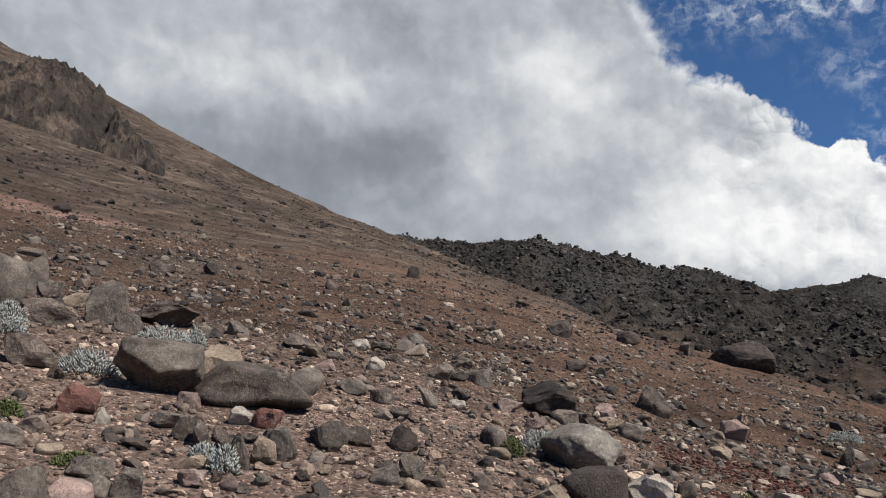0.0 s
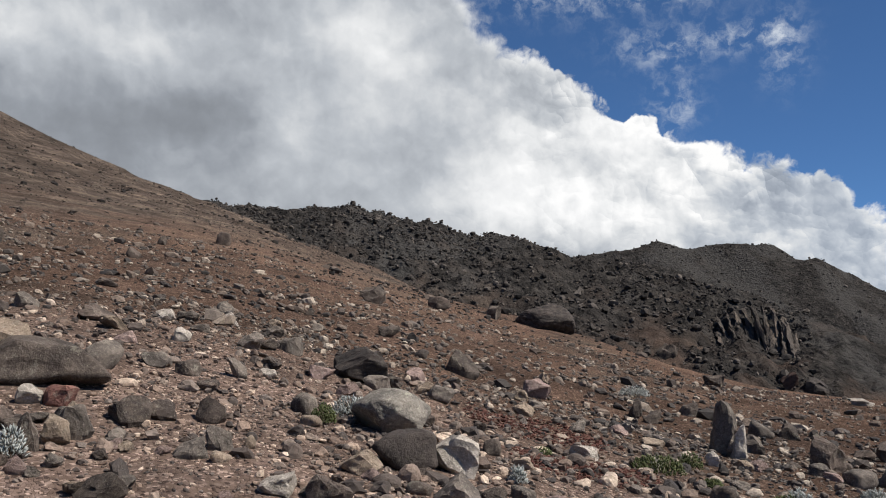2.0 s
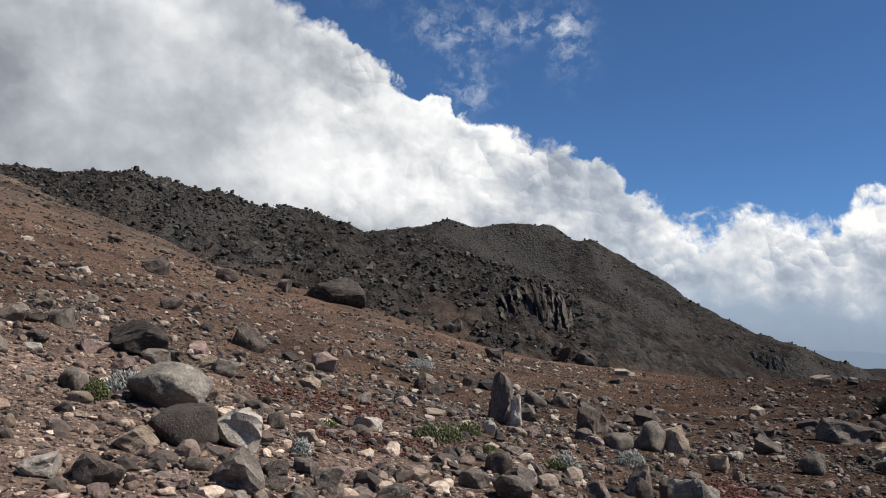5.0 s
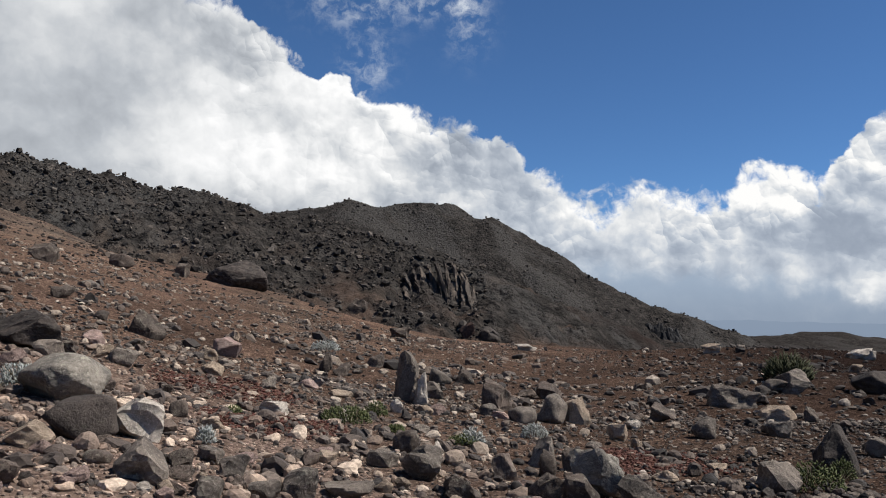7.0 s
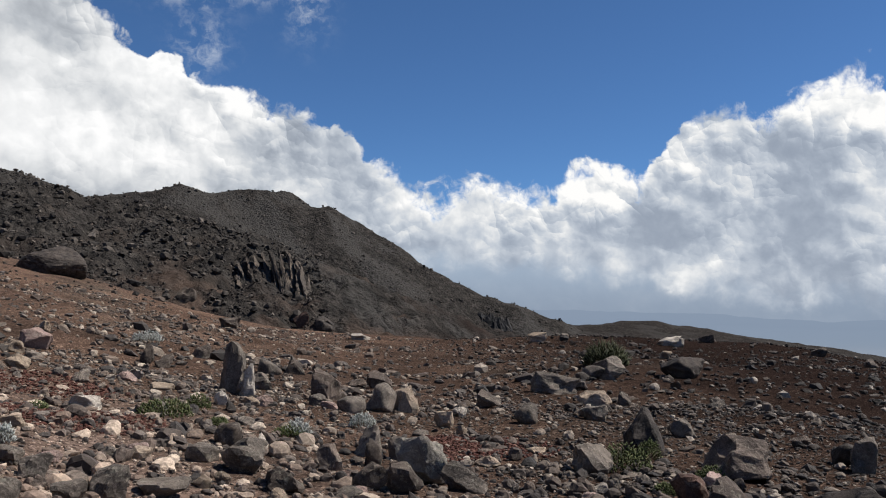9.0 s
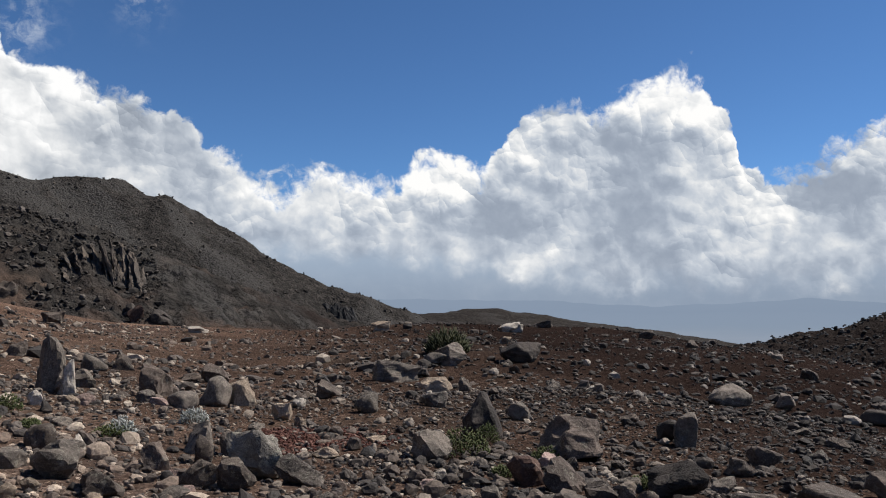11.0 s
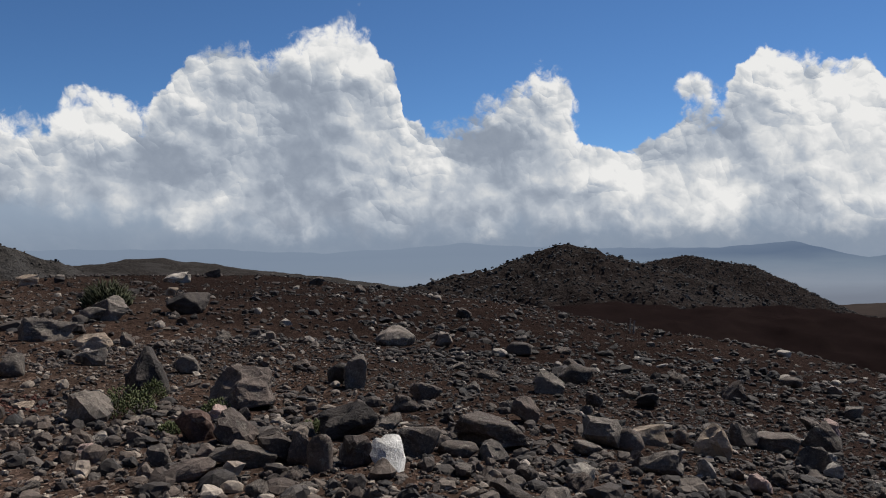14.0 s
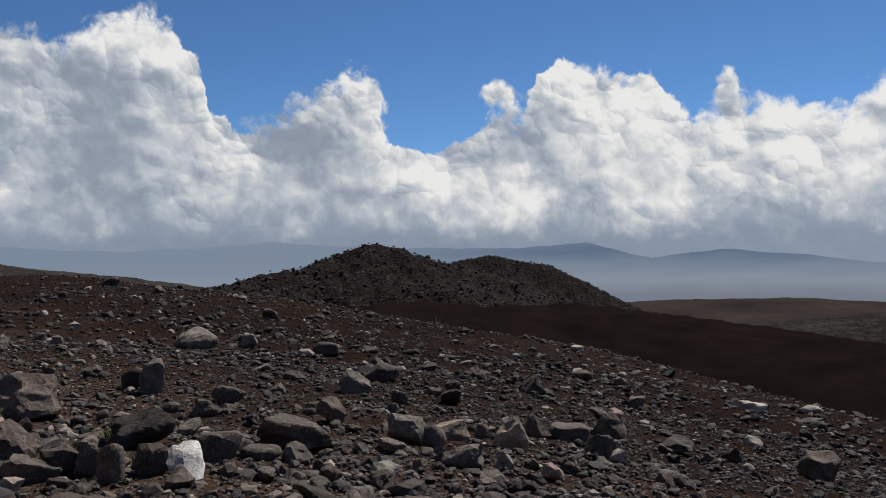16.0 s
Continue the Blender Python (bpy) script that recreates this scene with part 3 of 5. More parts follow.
# ---- rock ----
def rock_material(name, dark, light, lichen=0.28, spots=0.45):
    m, n = material(name)
    p = n.add("ShaderNodeTexCoord").outputs["Object"]
    rnd = n.add("ShaderNodeObjectInfo").outputs["Random"]
    p = n.vec("ADD", p, n.xyz(n.math("MULTIPLY", rnd, 37.0), 0.0, n.math("MULTIPLY", rnd, 19.0)))
    cloudy = n.noise(p, 3.2, 6, 0.65)
    fine = n.noise(p, 38.0, 5, 0.7)
    c = n.mix(n.span(cloudy, 0.36, 0.66), dark, light)
    c = n.mix(n.math("MULTIPLY", n.span(fine, 0.5, 0.75), spots), c, tuple(min(1.0, v * 1.9 + 0.03) for v in light))
    c = n.mix(n.math("MULTIPLY", n.span(fine, 0.5, 0.28), 0.5), c, tuple(v * 0.4 for v in dark))
    pits = n.voronoi(p, 60.0, 1.0)
    if lichen:
        c = n.mix(n.math("MULTIPLY", n.span(n.noise(p, 9.0, 7, 0.8), 0.55, 0.62), lichen), c, (0.36, 0.34, 0.27))
    tone = n.math("ADD", 0.78, n.math("MULTIPLY", rnd, 0.44))
    c = n.mix(1.0, c, n.xyz(tone, tone, tone), "MULTIPLY")
    relief = n.math("ADD", n.math("MULTIPLY", cloudy, 0.9), n.math("ADD", n.math("MULTIPLY", fine, 0.5), n.math("MULTIPLY", pits, 0.03)))
    finish(n, c, 0.8, relief, 0.9, 0.03, 0.18)
    return m


STONE = {
    "dark": (rock_material("dark_basalt", (0.04, 0.0315, 0.0268), (0.104, 0.083, 0.068)), "dark grey"),
    "black": (rock_material("black_basalt", (0.024, 0.021, 0.0192), (0.064, 0.052, 0.045), 0.06, 0.15), "nearly black"),
    "grey": (rock_material("grey_andesite", (0.067, 0.057, 0.049), (0.168, 0.14, 0.116)), "grey"),
    "brown": (rock_material("brown_rock", (0.06, 0.047, 0.04), (0.135, 0.104, 0.085)), "brown"),
    "redbrown": (rock_material("rusty_rock", (0.05, 0.032, 0.027), (0.115, 0.068, 0.052)), "rusty brown"),
    "red": (rock_material("red_scoria_rock", (0.11, 0.052, 0.042), (0.19, 0.095, 0.075)), "dull red"),
    "tan": (rock_material("tan_rock", (0.15, 0.115, 0.085), (0.3, 0.235, 0.175)), "tan"),
    "pink": (rock_material("pinkish_rock", (0.16, 0.115, 0.1), (0.3, 0.215, 0.185)), "pinkish"),
    "pale": (rock_material("pale_rock", (0.22, 0.195, 0.165), (0.42, 0.37, 0.315)), "pale buff"),
    "white": (rock_material("whitish_rock", (0.36, 0.34, 0.31), (0.58, 0.56, 0.52), spots=0.2), "whitish"),
    "lichen": (rock_material("lichened_rock", (0.115, 0.104, 0.09), (0.225, 0.2, 0.168), lichen=0.75), "grey lichen-spotted"),
}


def ball(level):
    bm = bmesh.new()
    bmesh.ops.create_icosphere(bm, subdivisions=level, radius=1.0)
    co = np.array([vert.co[:] for vert in bm.verts])
    fa = np.array([[vert.index for vert in f.verts] for f in bm.faces])
    bm.free()
    return co, fa


BALLS = {k: ball(k) for k in (1, 2, 3, 4, 5)}


def rock_points(shape, seed, level, edge=60):
    """A broken rock: a ball cut by planes, with worn edges and lumps, in a box 1 x 1 x 1 that stands on z = 0."""
    g = np.random.default_rng(seed)
    ways, faces = BALLS[level]
    n = g.normal(size=(9, 3))
    d = g.uniform(0.66, 1.05, 9)
    box = np.array([(1, 0, 0), (-1, 0, 0), (0, 1, 0), (0, -1, 0), (0, 0, 1), (0, 0, -1)], float) + g.normal(size=(6, 3)) * 0.34
    side = g.choice([-1, 1])
    if shape == "round":
        n, d, edge = np.vstack([n, box, g.normal(size=(8, 3))]), np.concatenate([d + 0.12, g.uniform(0.85, 1.0, 14)]), 19
    elif shape in ("block", "slab"):
        n, d = np.vstack([n, box]), np.concatenate([d, g.uniform(0.55, 0.85, 6)])
    elif shape == "wedge":
        n = np.vstack([n, box, [(0.6 * side, -0.3, 0.7), (-0.95 * side, 0.1, 0.3)]])
        d = np.concatenate([d + 0.1, g.uniform(0.65, 0.95, 6), g.uniform(0.3, 0.45, 1), g.uniform(0.6, 0.8, 1)])
    elif shape == "spike":
        a = np.array([0.1, 1.5, 3.3, 4.7]) + g.normal(size=4) * 0.2
        n = np.vstack([n[:2], np.stack([np.cos(a), np.sin(a), g.uniform(0.06, 0.2, 4)], -1), [(0, 0, -1), (0.75 * side, -0.2, 0.66), (-0.45 * side, 0.3, 0.85)]])
        d = np.concatenate([d[:2] + 0.2, g.uniform(0.3, 0.42, 4), [0.9], [0.5, 0.82]])
    elif shape == "keel":
        n, d = n[:4], d[:4]
        n = np.vstack([n, [(0.06, -0.05, 1), (-0.62, -0.35, -0.72), (0.2, -0.5, -0.85), (0, 1, 0.1), (1, -0.1, 0.1), (-1, 0, 0.25), (0.1, -1, 0.35)]])
        d = np.concatenate([d + 0.25, [0.5, 0.62, 0.7, 0.8, 0.95, 0.95, 0.75]])
    elif shape == "whale":
        n, d = n[:4], d[:4]
        n = np.vstack([n, [(0.12, -0.12, 1), (-0.75, -0.2, 0.6), (0.7, 0.05, 0.5), (0.1, -0.95, 0.22), (0, 1, 0.2), (0.25, -0.3, -1)]])
        d, edge = np.concatenate([d + 0.2, [0.55, 0.72, 0.78, 0.66, 0.7, 0.7]]), 16
    n = n / np.linalg.norm(n, axis=1)[:, None]
    cut = np.clip(ways @ n.T, 0, None) / d
    co = ways * ((cut ** edge).sum(1) ** (-1 / edge))[:, None]
    # uneven growth, and pieces broken out
    q = co + g.uniform(-40, 40, 3)
    bend = np.stack([grain((q[:, b] + q[:, c] * 0.5) / 0.9, (q[:, a] - q[:, c] * 0.6) / 0.9, 11 + a) for a, b, c in ((0, 1, 2), (1, 2, 0), (2, 0, 1))], -1)
    tidy = shape in ("round", "whale", "keel")
    co = co + bend * (0.1 if tidy else 0.03 if shape == "spike" else 0.09 if level < 2 else 0.17)
    for _ in range(0 if level < 2 else 1 if tidy else 3):
        at_ = g.normal(size=3)
        at_ /= np.linalg.norm(at_)
        side_ = ways @ at_
        co = co - at_ * (np.clip(side_ - g.uniform(0.55, 0.8), 0, 0.3) * g.uniform(0.3, 0.8))[:, None]
    if level > 2:
        # worn and chipped faces
        q = co + g.uniform(-40, 40, 3)
        for size, amp in ((0.9, 0.07), (0.38, 0.06), (0.15, 0.032), (0.07, 0.012)):
            chip = sum(np.abs(grain((q[:, a] + q[:, c] * 0.3) / size, (q[:, b] - q[:, c] * 0.4) / size, a * 7 + 3)) for a, b, c in ((0, 1, 2), (1, 2, 0), (2, 0, 1)))
            co = co * (1 + (amp * 0.85 if tidy else amp) * (0.8 - chip))[:, None]
    lo, hi = co.min(0), co.max(0)
    co = (co - (lo + hi) / 2) / (hi - lo)
    co[:, 2] += 0.5
    return co, faces


def mesh_of(name, co, faces, mat, smooth=True):
    me = bpy.data.meshes.new(name)
    k = faces.shape[1]
    me.vertices.add(len(co))
    me.vertices.foreach_set("co", np.ascontiguousarray(co, dtype=float).ravel())
    me.loops.add(faces.size)
    me.loops.foreach_set("vertex_index", faces.ravel())
    me.polygons.add(len(faces))
    me.polygons.foreach_set("loop_start", np.arange(len(faces)) * k)
    me.update(calc_edges=True)
    me.polygons.foreach_set("use_smooth", np.full(len(faces), smooth))
    me.materials.append(mat)
    return me


FORM = {"round": "rounded boulder", "block": "blocky boulder", "slab": "flat slab of rock", "wedge": "sharp-edged wedge of rock",
        "keel": "boulder with flat top, undercut", "whale": "long humped boulder", "spike": "tall pointed standing stone"}
TAKEN = []


def boulder(x, y, z, turn, wide, deep, high, shape, colour, seed):
    big = wide > 0.45
    co, faces = rock_points(shape, 100 + seed, 5 if wide > 0.6 and y < 16 or wide > 3 else 4 if big else 3)
    mat, word = STONE[colour]
    buried = 0.2 * high
    co = co * (wide, deep, high + buried) - (0, 0, buried)
    ob = new("boulder" if max(wide, high) > 0.25 else "stone", mesh_of("boulder", co, faces, mat, shape in ("round", "whale", "keel") and wide < 3))
    ob.matrix_world = pose(x, y, z, 0, 0, turn)
    size = "large " if wide > 0.6 else "" if big else "small "
    tagged(ob, f"{size}{word} {FORM[shape]} lying on the stony slope", "boulder" if max(wide, high) > 0.25 else "stone", "loose boulders on the slope")
    TAKEN.append((x, y, max(wide, deep) * 0.5))
    return ob

# ---- boulders, each where it lies: x, y, z, turn, width, depth, height ----
boulder(-5.64, 10.72, 2.06, 27, 0.49, 0.40, 0.69, "round", "grey", 1)
boulder(-6.16, 12.29, 2.33, 26, 0.59, 0.45, 0.64, "block", "grey", 2)
boulder(-5.80, 12.32, 2.28, 25, 0.37, 0.28, 0.30, "block", "dark", 3)
boulder(-4.58, 9.66, 1.84, 25, 0.61, 0.38, 0.32, "slab", "brown", 4)
boulder(-5.28, 11.94, 2.16, 23, 0.35, 0.27, 0.25, "block", "tan", 5)
boulder(-4.37, 10.79, 1.93, 21, 0.51, 0.37, 0.60, "wedge", "grey", 6)
boulder(-3.81, 10.04, 1.83, 20, 0.36, 0.23, 0.27, "slab", "grey", 7)
boulder(-3.91, 11.73, 2.00, 18, 0.88, 0.55, 0.36, "slab", "dark", 8)
boulder(-3.04, 10.36, 1.77, 15, 0.27, 0.21, 0.26, "block", "grey", 9)
boulder(-2.89, 11.61, 1.95, 13, 0.33, 0.24, 0.22, "wedge", "grey", 10)
boulder(-3.61, 7.39, 1.42, 25, 0.52, 0.40, 0.31, "block", "brown", 11)
boulder(-2.49, 7.28, 1.27, 18, 0.77, 0.44, 0.49, "keel", "grey", 12)
boulder(-2.24, 8.29, 1.39, 14, 0.41, 0.31, 0.38, "block", "tan", 13)
boulder(-1.73, 7.50, 1.19, 12, 1.03, 0.50, 0.43, "whale", "dark", 14)
boulder(-1.43, 8.44, 1.34, 8, 0.35, 0.28, 0.27, "round", "grey", 15)
# this red block stands in for a reddish shrub
boulder(-2.71, 6.24, 1.16, 22, 0.30, 0.23, 0.23, "block", "red", 16)
boulder(-2.47, 6.09, 1.11, 21, 0.11, 0.08, 0.12, "wedge", "pale", 17)
boulder(-2.08, 6.38, 1.09, 17, 0.27, 0.21, 0.13, "block", "grey", 18)
boulder(-1.90, 6.17, 1.03, 16, 0.20, 0.15, 0.17, "block", "dark", 19)
boulder(-1.74, 6.05, 0.98, 15, 0.15, 0.12, 0.22, "block", "dark", 20)
boulder(-1.67, 6.84, 1.11, 12, 0.20, 0.14, 0.16, "wedge", "pale", 21)
boulder(-1.46, 6.86, 1.09, 11, 0.25, 0.19, 0.18, "block", "red", 22)
boulder(-1.42, 5.79, 0.90, 12, 0.14, 0.11, 0.25, "block", "dark", 23)
boulder(-1.30, 5.94, 0.92, 11, 0.20, 0.15, 0.21, "block", "tan", 24)
boulder(-1.21, 6.10, 0.94, 10, 0.25, 0.20, 0.25, "block", "grey", 25)
boulder(-1.68, 6.25, 1.03, 14, 0.12, 0.09, 0.12, "block", "brown", 26)
boulder(-2.73, 5.30, 1.01, 26, 0.18, 0.14, 0.14, "block", "grey", 27)
boulder(-2.47, 5.30, 0.97, 23, 0.16, 0.13, 0.08, "round", "tan", 28)
boulder(-2.10, 5.01, 0.89, 21, 0.28, 0.17, 0.13, "slab", "grey", 29)
boulder(-1.94, 4.72, 0.84, 21, 0.16, 0.13, 0.12, "round", "grey", 30)
boulder(-1.80, 4.79, 0.83, 19, 0.17, 0.13, 0.17, "block", "grey", 31)
boulder(-2.19, 4.43, 0.82, 24, 0.27, 0.21, 0.20, "block", "grey", 32)
boulder(-2.01, 4.54, 0.82, 22, 0.25, 0.21, 0.14, "round", "pink", 33)
boulder(-1.71, 5.60, 0.91, 15, 0.24, 0.15, 0.10, "slab", "tan", 34)
boulder(-1.57, 5.22, 0.86, 15, 0.17, 0.13, 0.11, "block", "pink", 35)
boulder(-0.95, 6.07, 0.92, 7, 0.13, 0.10, 0.12, "block", "grey", 36)
boulder(-0.75, 6.93, 1.02, 5, 0.26, 0.20, 0.16, "block", "brown", 37)
boulder(-0.38, 6.99, 1.00, 2, 0.24, 0.18, 0.21, "block", "brown", 38)
boulder(-0.45, 5.91, 0.86, 3, 0.23, 0.17, 0.15, "wedge", "grey", 39)
boulder(-0.28, 6.11, 0.89, 1, 0.20, 0.15, 0.18, "block", "grey", 40)
boulder(-0.26, 5.82, 0.85, 1, 0.14, 0.11, 0.09, "round", "tan", 41)
boulder(-0.08, 6.30, 0.89, -1, 0.09, 0.07, 0.10, "round", "tan", 42)
boulder(-0.90, 10.50, 1.62, 4, 0.23, 0.17, 0.18, "wedge", "pale", 43)
boulder(-0.69, 8.81, 1.28, 3, 0.27, 0.21, 0.18, "block", "dark", 44)
boulder(0.71, 10.01, 1.26, -5, 0.31, 0.19, 0.17, "slab", "pink", 45)
boulder(1.26, 10.49, 1.20, -8, 0.77, 0.56, 0.47, "wedge", "black", 46)
boulder(-0.12, 11.10, 1.56, -0, 0.34, 0.26, 0.23, "block", "grey", 47)
boulder(0.43, 7.51, 0.96, -4, 0.20, 0.16, 0.09, "round", "tan", 48)
boulder(0.40, 8.03, 1.00, -4, 0.25, 0.20, 0.21, "round", "grey", 49)
boulder(-1.92, 10.89, 1.81, 9, 0.45, 0.32, 0.23, "wedge", "brown", 50)
boulder(1.16, 7.76, 0.86, -10, 0.74, 0.60, 0.43, "round", "lichen", 51)
boulder(3.85, 28.75, 3.18, -8, 0.87, 0.67, 0.61, "block", "dark", 52)
boulder(-1.64, 42.40, 6.28, 2, 0.73, 0.60, 0.74, "round", "brown", 53)
boulder(-3.61, 34.02, 5.26, 6, 0.35, 0.27, 0.34, "block", "dark", 54)
boulder(-3.33, 24.40, 3.80, 7, 0.42, 0.30, 0.34, "wedge", "brown", 55)
boulder(-6.48, 19.14, 3.42, 18, 0.62, 0.39, 0.28, "slab", "dark", 56)
boulder(-5.92, 21.02, 3.65, 15, 0.37, 0.29, 0.38, "block", "dark", 57)
boulder(-6.88, 16.36, 3.01, 22, 0.36, 0.23, 0.21, "slab", "dark", 58)
boulder(-8.32, 16.71, 3.33, 26, 0.57, 0.36, 0.19, "slab", "grey", 59)
boulder(-1.01, 8.92, 1.36, 5, 0.31, 0.19, 0.16, "slab", "grey", 60)
boulder(-0.23, 8.96, 1.27, 0, 0.21, 0.13, 0.22, "slab", "grey", 61)
boulder(0.42, 11.45, 1.52, -3, 0.31, 0.24, 0.24, "block", "grey", 62)
boulder(3.35, 13.90, 1.25, -14, 0.59, 0.42, 0.47, "wedge", "dark", 63)
boulder(1.09, 6.60, 0.72, -10, 0.52, 0.43, 0.32, "round", "black", 64)
boulder(1.50, 6.64, 0.69, -14, 0.37, 0.28, 0.32, "block", "pale", 65)
boulder(1.44, 7.60, 0.83, -12, 0.19, 0.15, 0.12, "round", "grey", 66)
boulder(1.25, 5.53, 0.59, -14, 0.35, 0.27, 0.27, "block", "grey", 67)
boulder(1.06, 5.83, 0.67, -11, 0.19, 0.15, 0.09, "round", "brown", 68)
boulder(4.59, 13.73, 0.94, -19, 0.50, 0.38, 0.35, "block", "pink", 69)
boulder(2.18, 10.21, 1.03, -13, 0.32, 0.25, 0.22, "block", "grey", 70)
boulder(1.59, 10.30, 1.15, -9, 0.25, 0.19, 0.18, "block", "dark", 71)
boulder(1.38, 10.16, 1.15, -8, 0.35, 0.22, 0.19, "slab", "grey", 72)
boulder(17.54, 50.06, 3.16, -19, 3.7, 2.9, 1.9, "round", "black", 73)
boulder(13.15, 46.24, 3.66, -16, 0.82, 0.63, 0.81, "block", "dark", 74)
boulder(8.09, 37.55, 3.56, -12, 1.05, 0.86, 0.62, "round", "brown", 75)
boulder(4.06, 30.20, 3.38, -8, 0.94, 0.72, 0.59, "block", "dark", 76)
boulder(2.11, 7.72, 0.71, -16, 0.17, 0.14, 0.16, "round", "dark", 77)
boulder(6.47, 13.91, 0.64, -25, 0.24, 0.19, 0.37, "block", "dark", 78)
boulder(6.55, 11.24, 0.33, -31, 0.40, 0.26, 0.82, "spike", "grey", 79)
boulder(6.60, 10.92, 0.32, -48, 0.27, 0.13, 0.52, "spike", "pale", 80)
boulder(6.63, 11.04, 0.35, -31, 0.24, 0.19, 0.26, "block", "grey", 81)
boulder(7.36, 11.74, 0.34, -32, 0.33, 0.26, 0.29, "block", "grey", 82)
boulder(8.74, 13.67, 0.40, -33, 0.45, 0.36, 0.31, "round", "grey", 83)
boulder(9.38, 13.79, 0.37, -35, 0.40, 0.29, 0.37, "wedge", "dark", 84)
boulder(7.79, 10.62, 0.24, -37, 0.48, 0.37, 0.51, "block", "brown", 85)
boulder(7.23, 10.05, 0.25, -36, 0.26, 0.20, 0.18, "block", "grey", 86)
boulder(7.88, 9.45, 0.18, -40, 0.49, 0.40, 0.42, "round", "grey", 87)
boulder(8.28, 9.32, 0.16, -42, 0.39, 0.30, 0.40, "block", "tan", 88)
boulder(9.81, 11.77, 0.23, -40, 0.47, 0.37, 0.34, "block", "brown", 89)
boulder(7.38, 9.46, 0.20, -38, 0.41, 0.34, 0.23, "round", "grey", 90)
boulder(4.13, 7.14, 0.34, -31, 0.26, 0.21, 0.22, "round", "dark", 91)
boulder(3.72, 6.19, 0.27, -32, 0.34, 0.25, 0.29, "wedge", "grey", 92)
boulder(3.56, 6.57, 0.33, -29, 0.29, 0.18, 0.16, "slab", "grey", 93)
boulder(4.38, 6.96, 0.31, -33, 0.12, 0.08, 0.15, "wedge", "pale", 94)
boulder(3.02, 6.56, 0.41, -26, 0.18, 0.14, 0.11, "block", "tan", 95)
boulder(1.61, 5.30, 0.47, -18, 0.21, 0.16, 0.16, "block", "grey", 96)
boulder(2.00, 5.92, 0.48, -20, 0.22, 0.17, 0.17, "block", "grey", 97)
boulder(2.35, 5.57, 0.35, -24, 0.25, 0.20, 0.23, "block", "grey", 98)
boulder(2.03, 5.41, 0.41, -22, 0.22, 0.17, 0.14, "block", "grey", 99)
boulder(2.76, 5.62, 0.31, -27, 0.37, 0.23, 0.13, "slab", "grey", 100)
boulder(3.13, 5.78, 0.29, -29, 0.15, 0.11, 0.10, "block", "tan", 101)
boulder(3.77, 5.65, 0.19, -34, 0.31, 0.24, 0.20, "block", "dark", 102)
boulder(4.74, 6.38, 0.16, -37, 0.25, 0.19, 0.24, "block", "brown", 103)
boulder(5.24, 6.36, 0.13, -40, 0.17, 0.14, 0.27, "round", "dark", 104)
boulder(5.50, 6.77, 0.15, -40, 0.33, 0.24, 0.31, "wedge", "grey", 105)
boulder(5.70, 6.54, 0.11, -42, 0.21, 0.16, 0.25, "block", "dark", 106)
boulder(5.23, 5.69, 0.08, -43, 0.49, 0.37, 0.44, "block", "lichen", 107)
boulder(4.80, 5.40, 0.10, -42, 0.31, 0.23, 0.26, "block", "dark", 108)
boulder(5.33, 5.24, 0.08, -46, 0.47, 0.29, 0.24, "slab", "grey", 109)
boulder(6.32, 5.88, 0.08, -47, 0.27, 0.17, 0.12, "slab", "tan", 110)
boulder(7.00, 5.10, 0.04, -54, 0.42, 0.31, 0.30, "wedge", "grey", 111)
boulder(8.33, 5.39, 0.03, -57, 0.52, 0.40, 0.56, "block", "black", 112)
boulder(12.73, 10.15, 0.12, -52, 0.95, 0.59, 0.42, "slab", "grey", 113)
boulder(11.98, 8.71, 0.08, -54, 0.61, 0.44, 0.27, "wedge", "tan", 114)
boulder(11.95, 8.07, 0.14, -56, 0.23, 0.17, 0.24, "wedge", "dark", 115)
boulder(9.83, 9.18, 0.14, -47, 0.46, 0.33, 0.28, "wedge", "dark", 116)
boulder(8.77, 7.48, 0.14, -50, 0.32, 0.26, 0.29, "round", "grey", 117)
boulder(9.86, 7.19, 0.15, -54, 0.42, 0.26, 0.22, "slab", "grey", 118)
boulder(7.83, 8.07, 0.11, -44, 0.27, 0.21, 0.22, "block", "tan", 119)
boulder(15.07, 10.96, 0.24, -54, 0.58, 0.47, 0.30, "round", "grey", 120)
boulder(15.28, 10.75, 0.23, -55, 0.77, 0.59, 0.52, "block", "grey", 121)
boulder(16.63, 9.77, 0.27, -60, 0.92, 0.75, 0.47, "round", "black", 122)
boulder(26.67, 22.19, 0.48, -50, 0.78, 0.60, 0.41, "block", "tan", 123)
boulder(27.15, 21.20, 0.60, -52, 0.36, 0.27, 0.27, "block", "grey", 124)
boulder(27.17, 16.49, 0.53, -59, 0.87, 0.67, 0.38, "block", "pale", 125)
boulder(56.92, 82.62, -0.62, -35, 1.92, 1.39, 2.10, "wedge", "redbrown", 126)
boulder(59.39, 81.36, -0.84, -36, 2.41, 1.74, 1.82, "wedge", "black", 127)
boulder(17.07, 29.57, 0.86, -30, 0.82, 0.63, 0.48, "block", "dark", 128)
boulder(47.11, 91.46, 2.26, -27, 2.46, 1.89, 1.79, "block", "dark", 129)
boulder(23.23, 29.31, 0.34, -39, 1.02, 0.64, 0.31, "slab", "pale", 130)
boulder(20.84, 12.75, 0.44, -59, 0.34, 0.26, 0.22, "block", "tan", 131)
boulder(8.19, 15.22, 0.64, -29, 0.36, 0.27, 0.27, "block", "dark", 132)
boulder(5.08, 10.46, 0.55, -26, 0.32, 0.20, 0.11, "slab", "tan", 133)
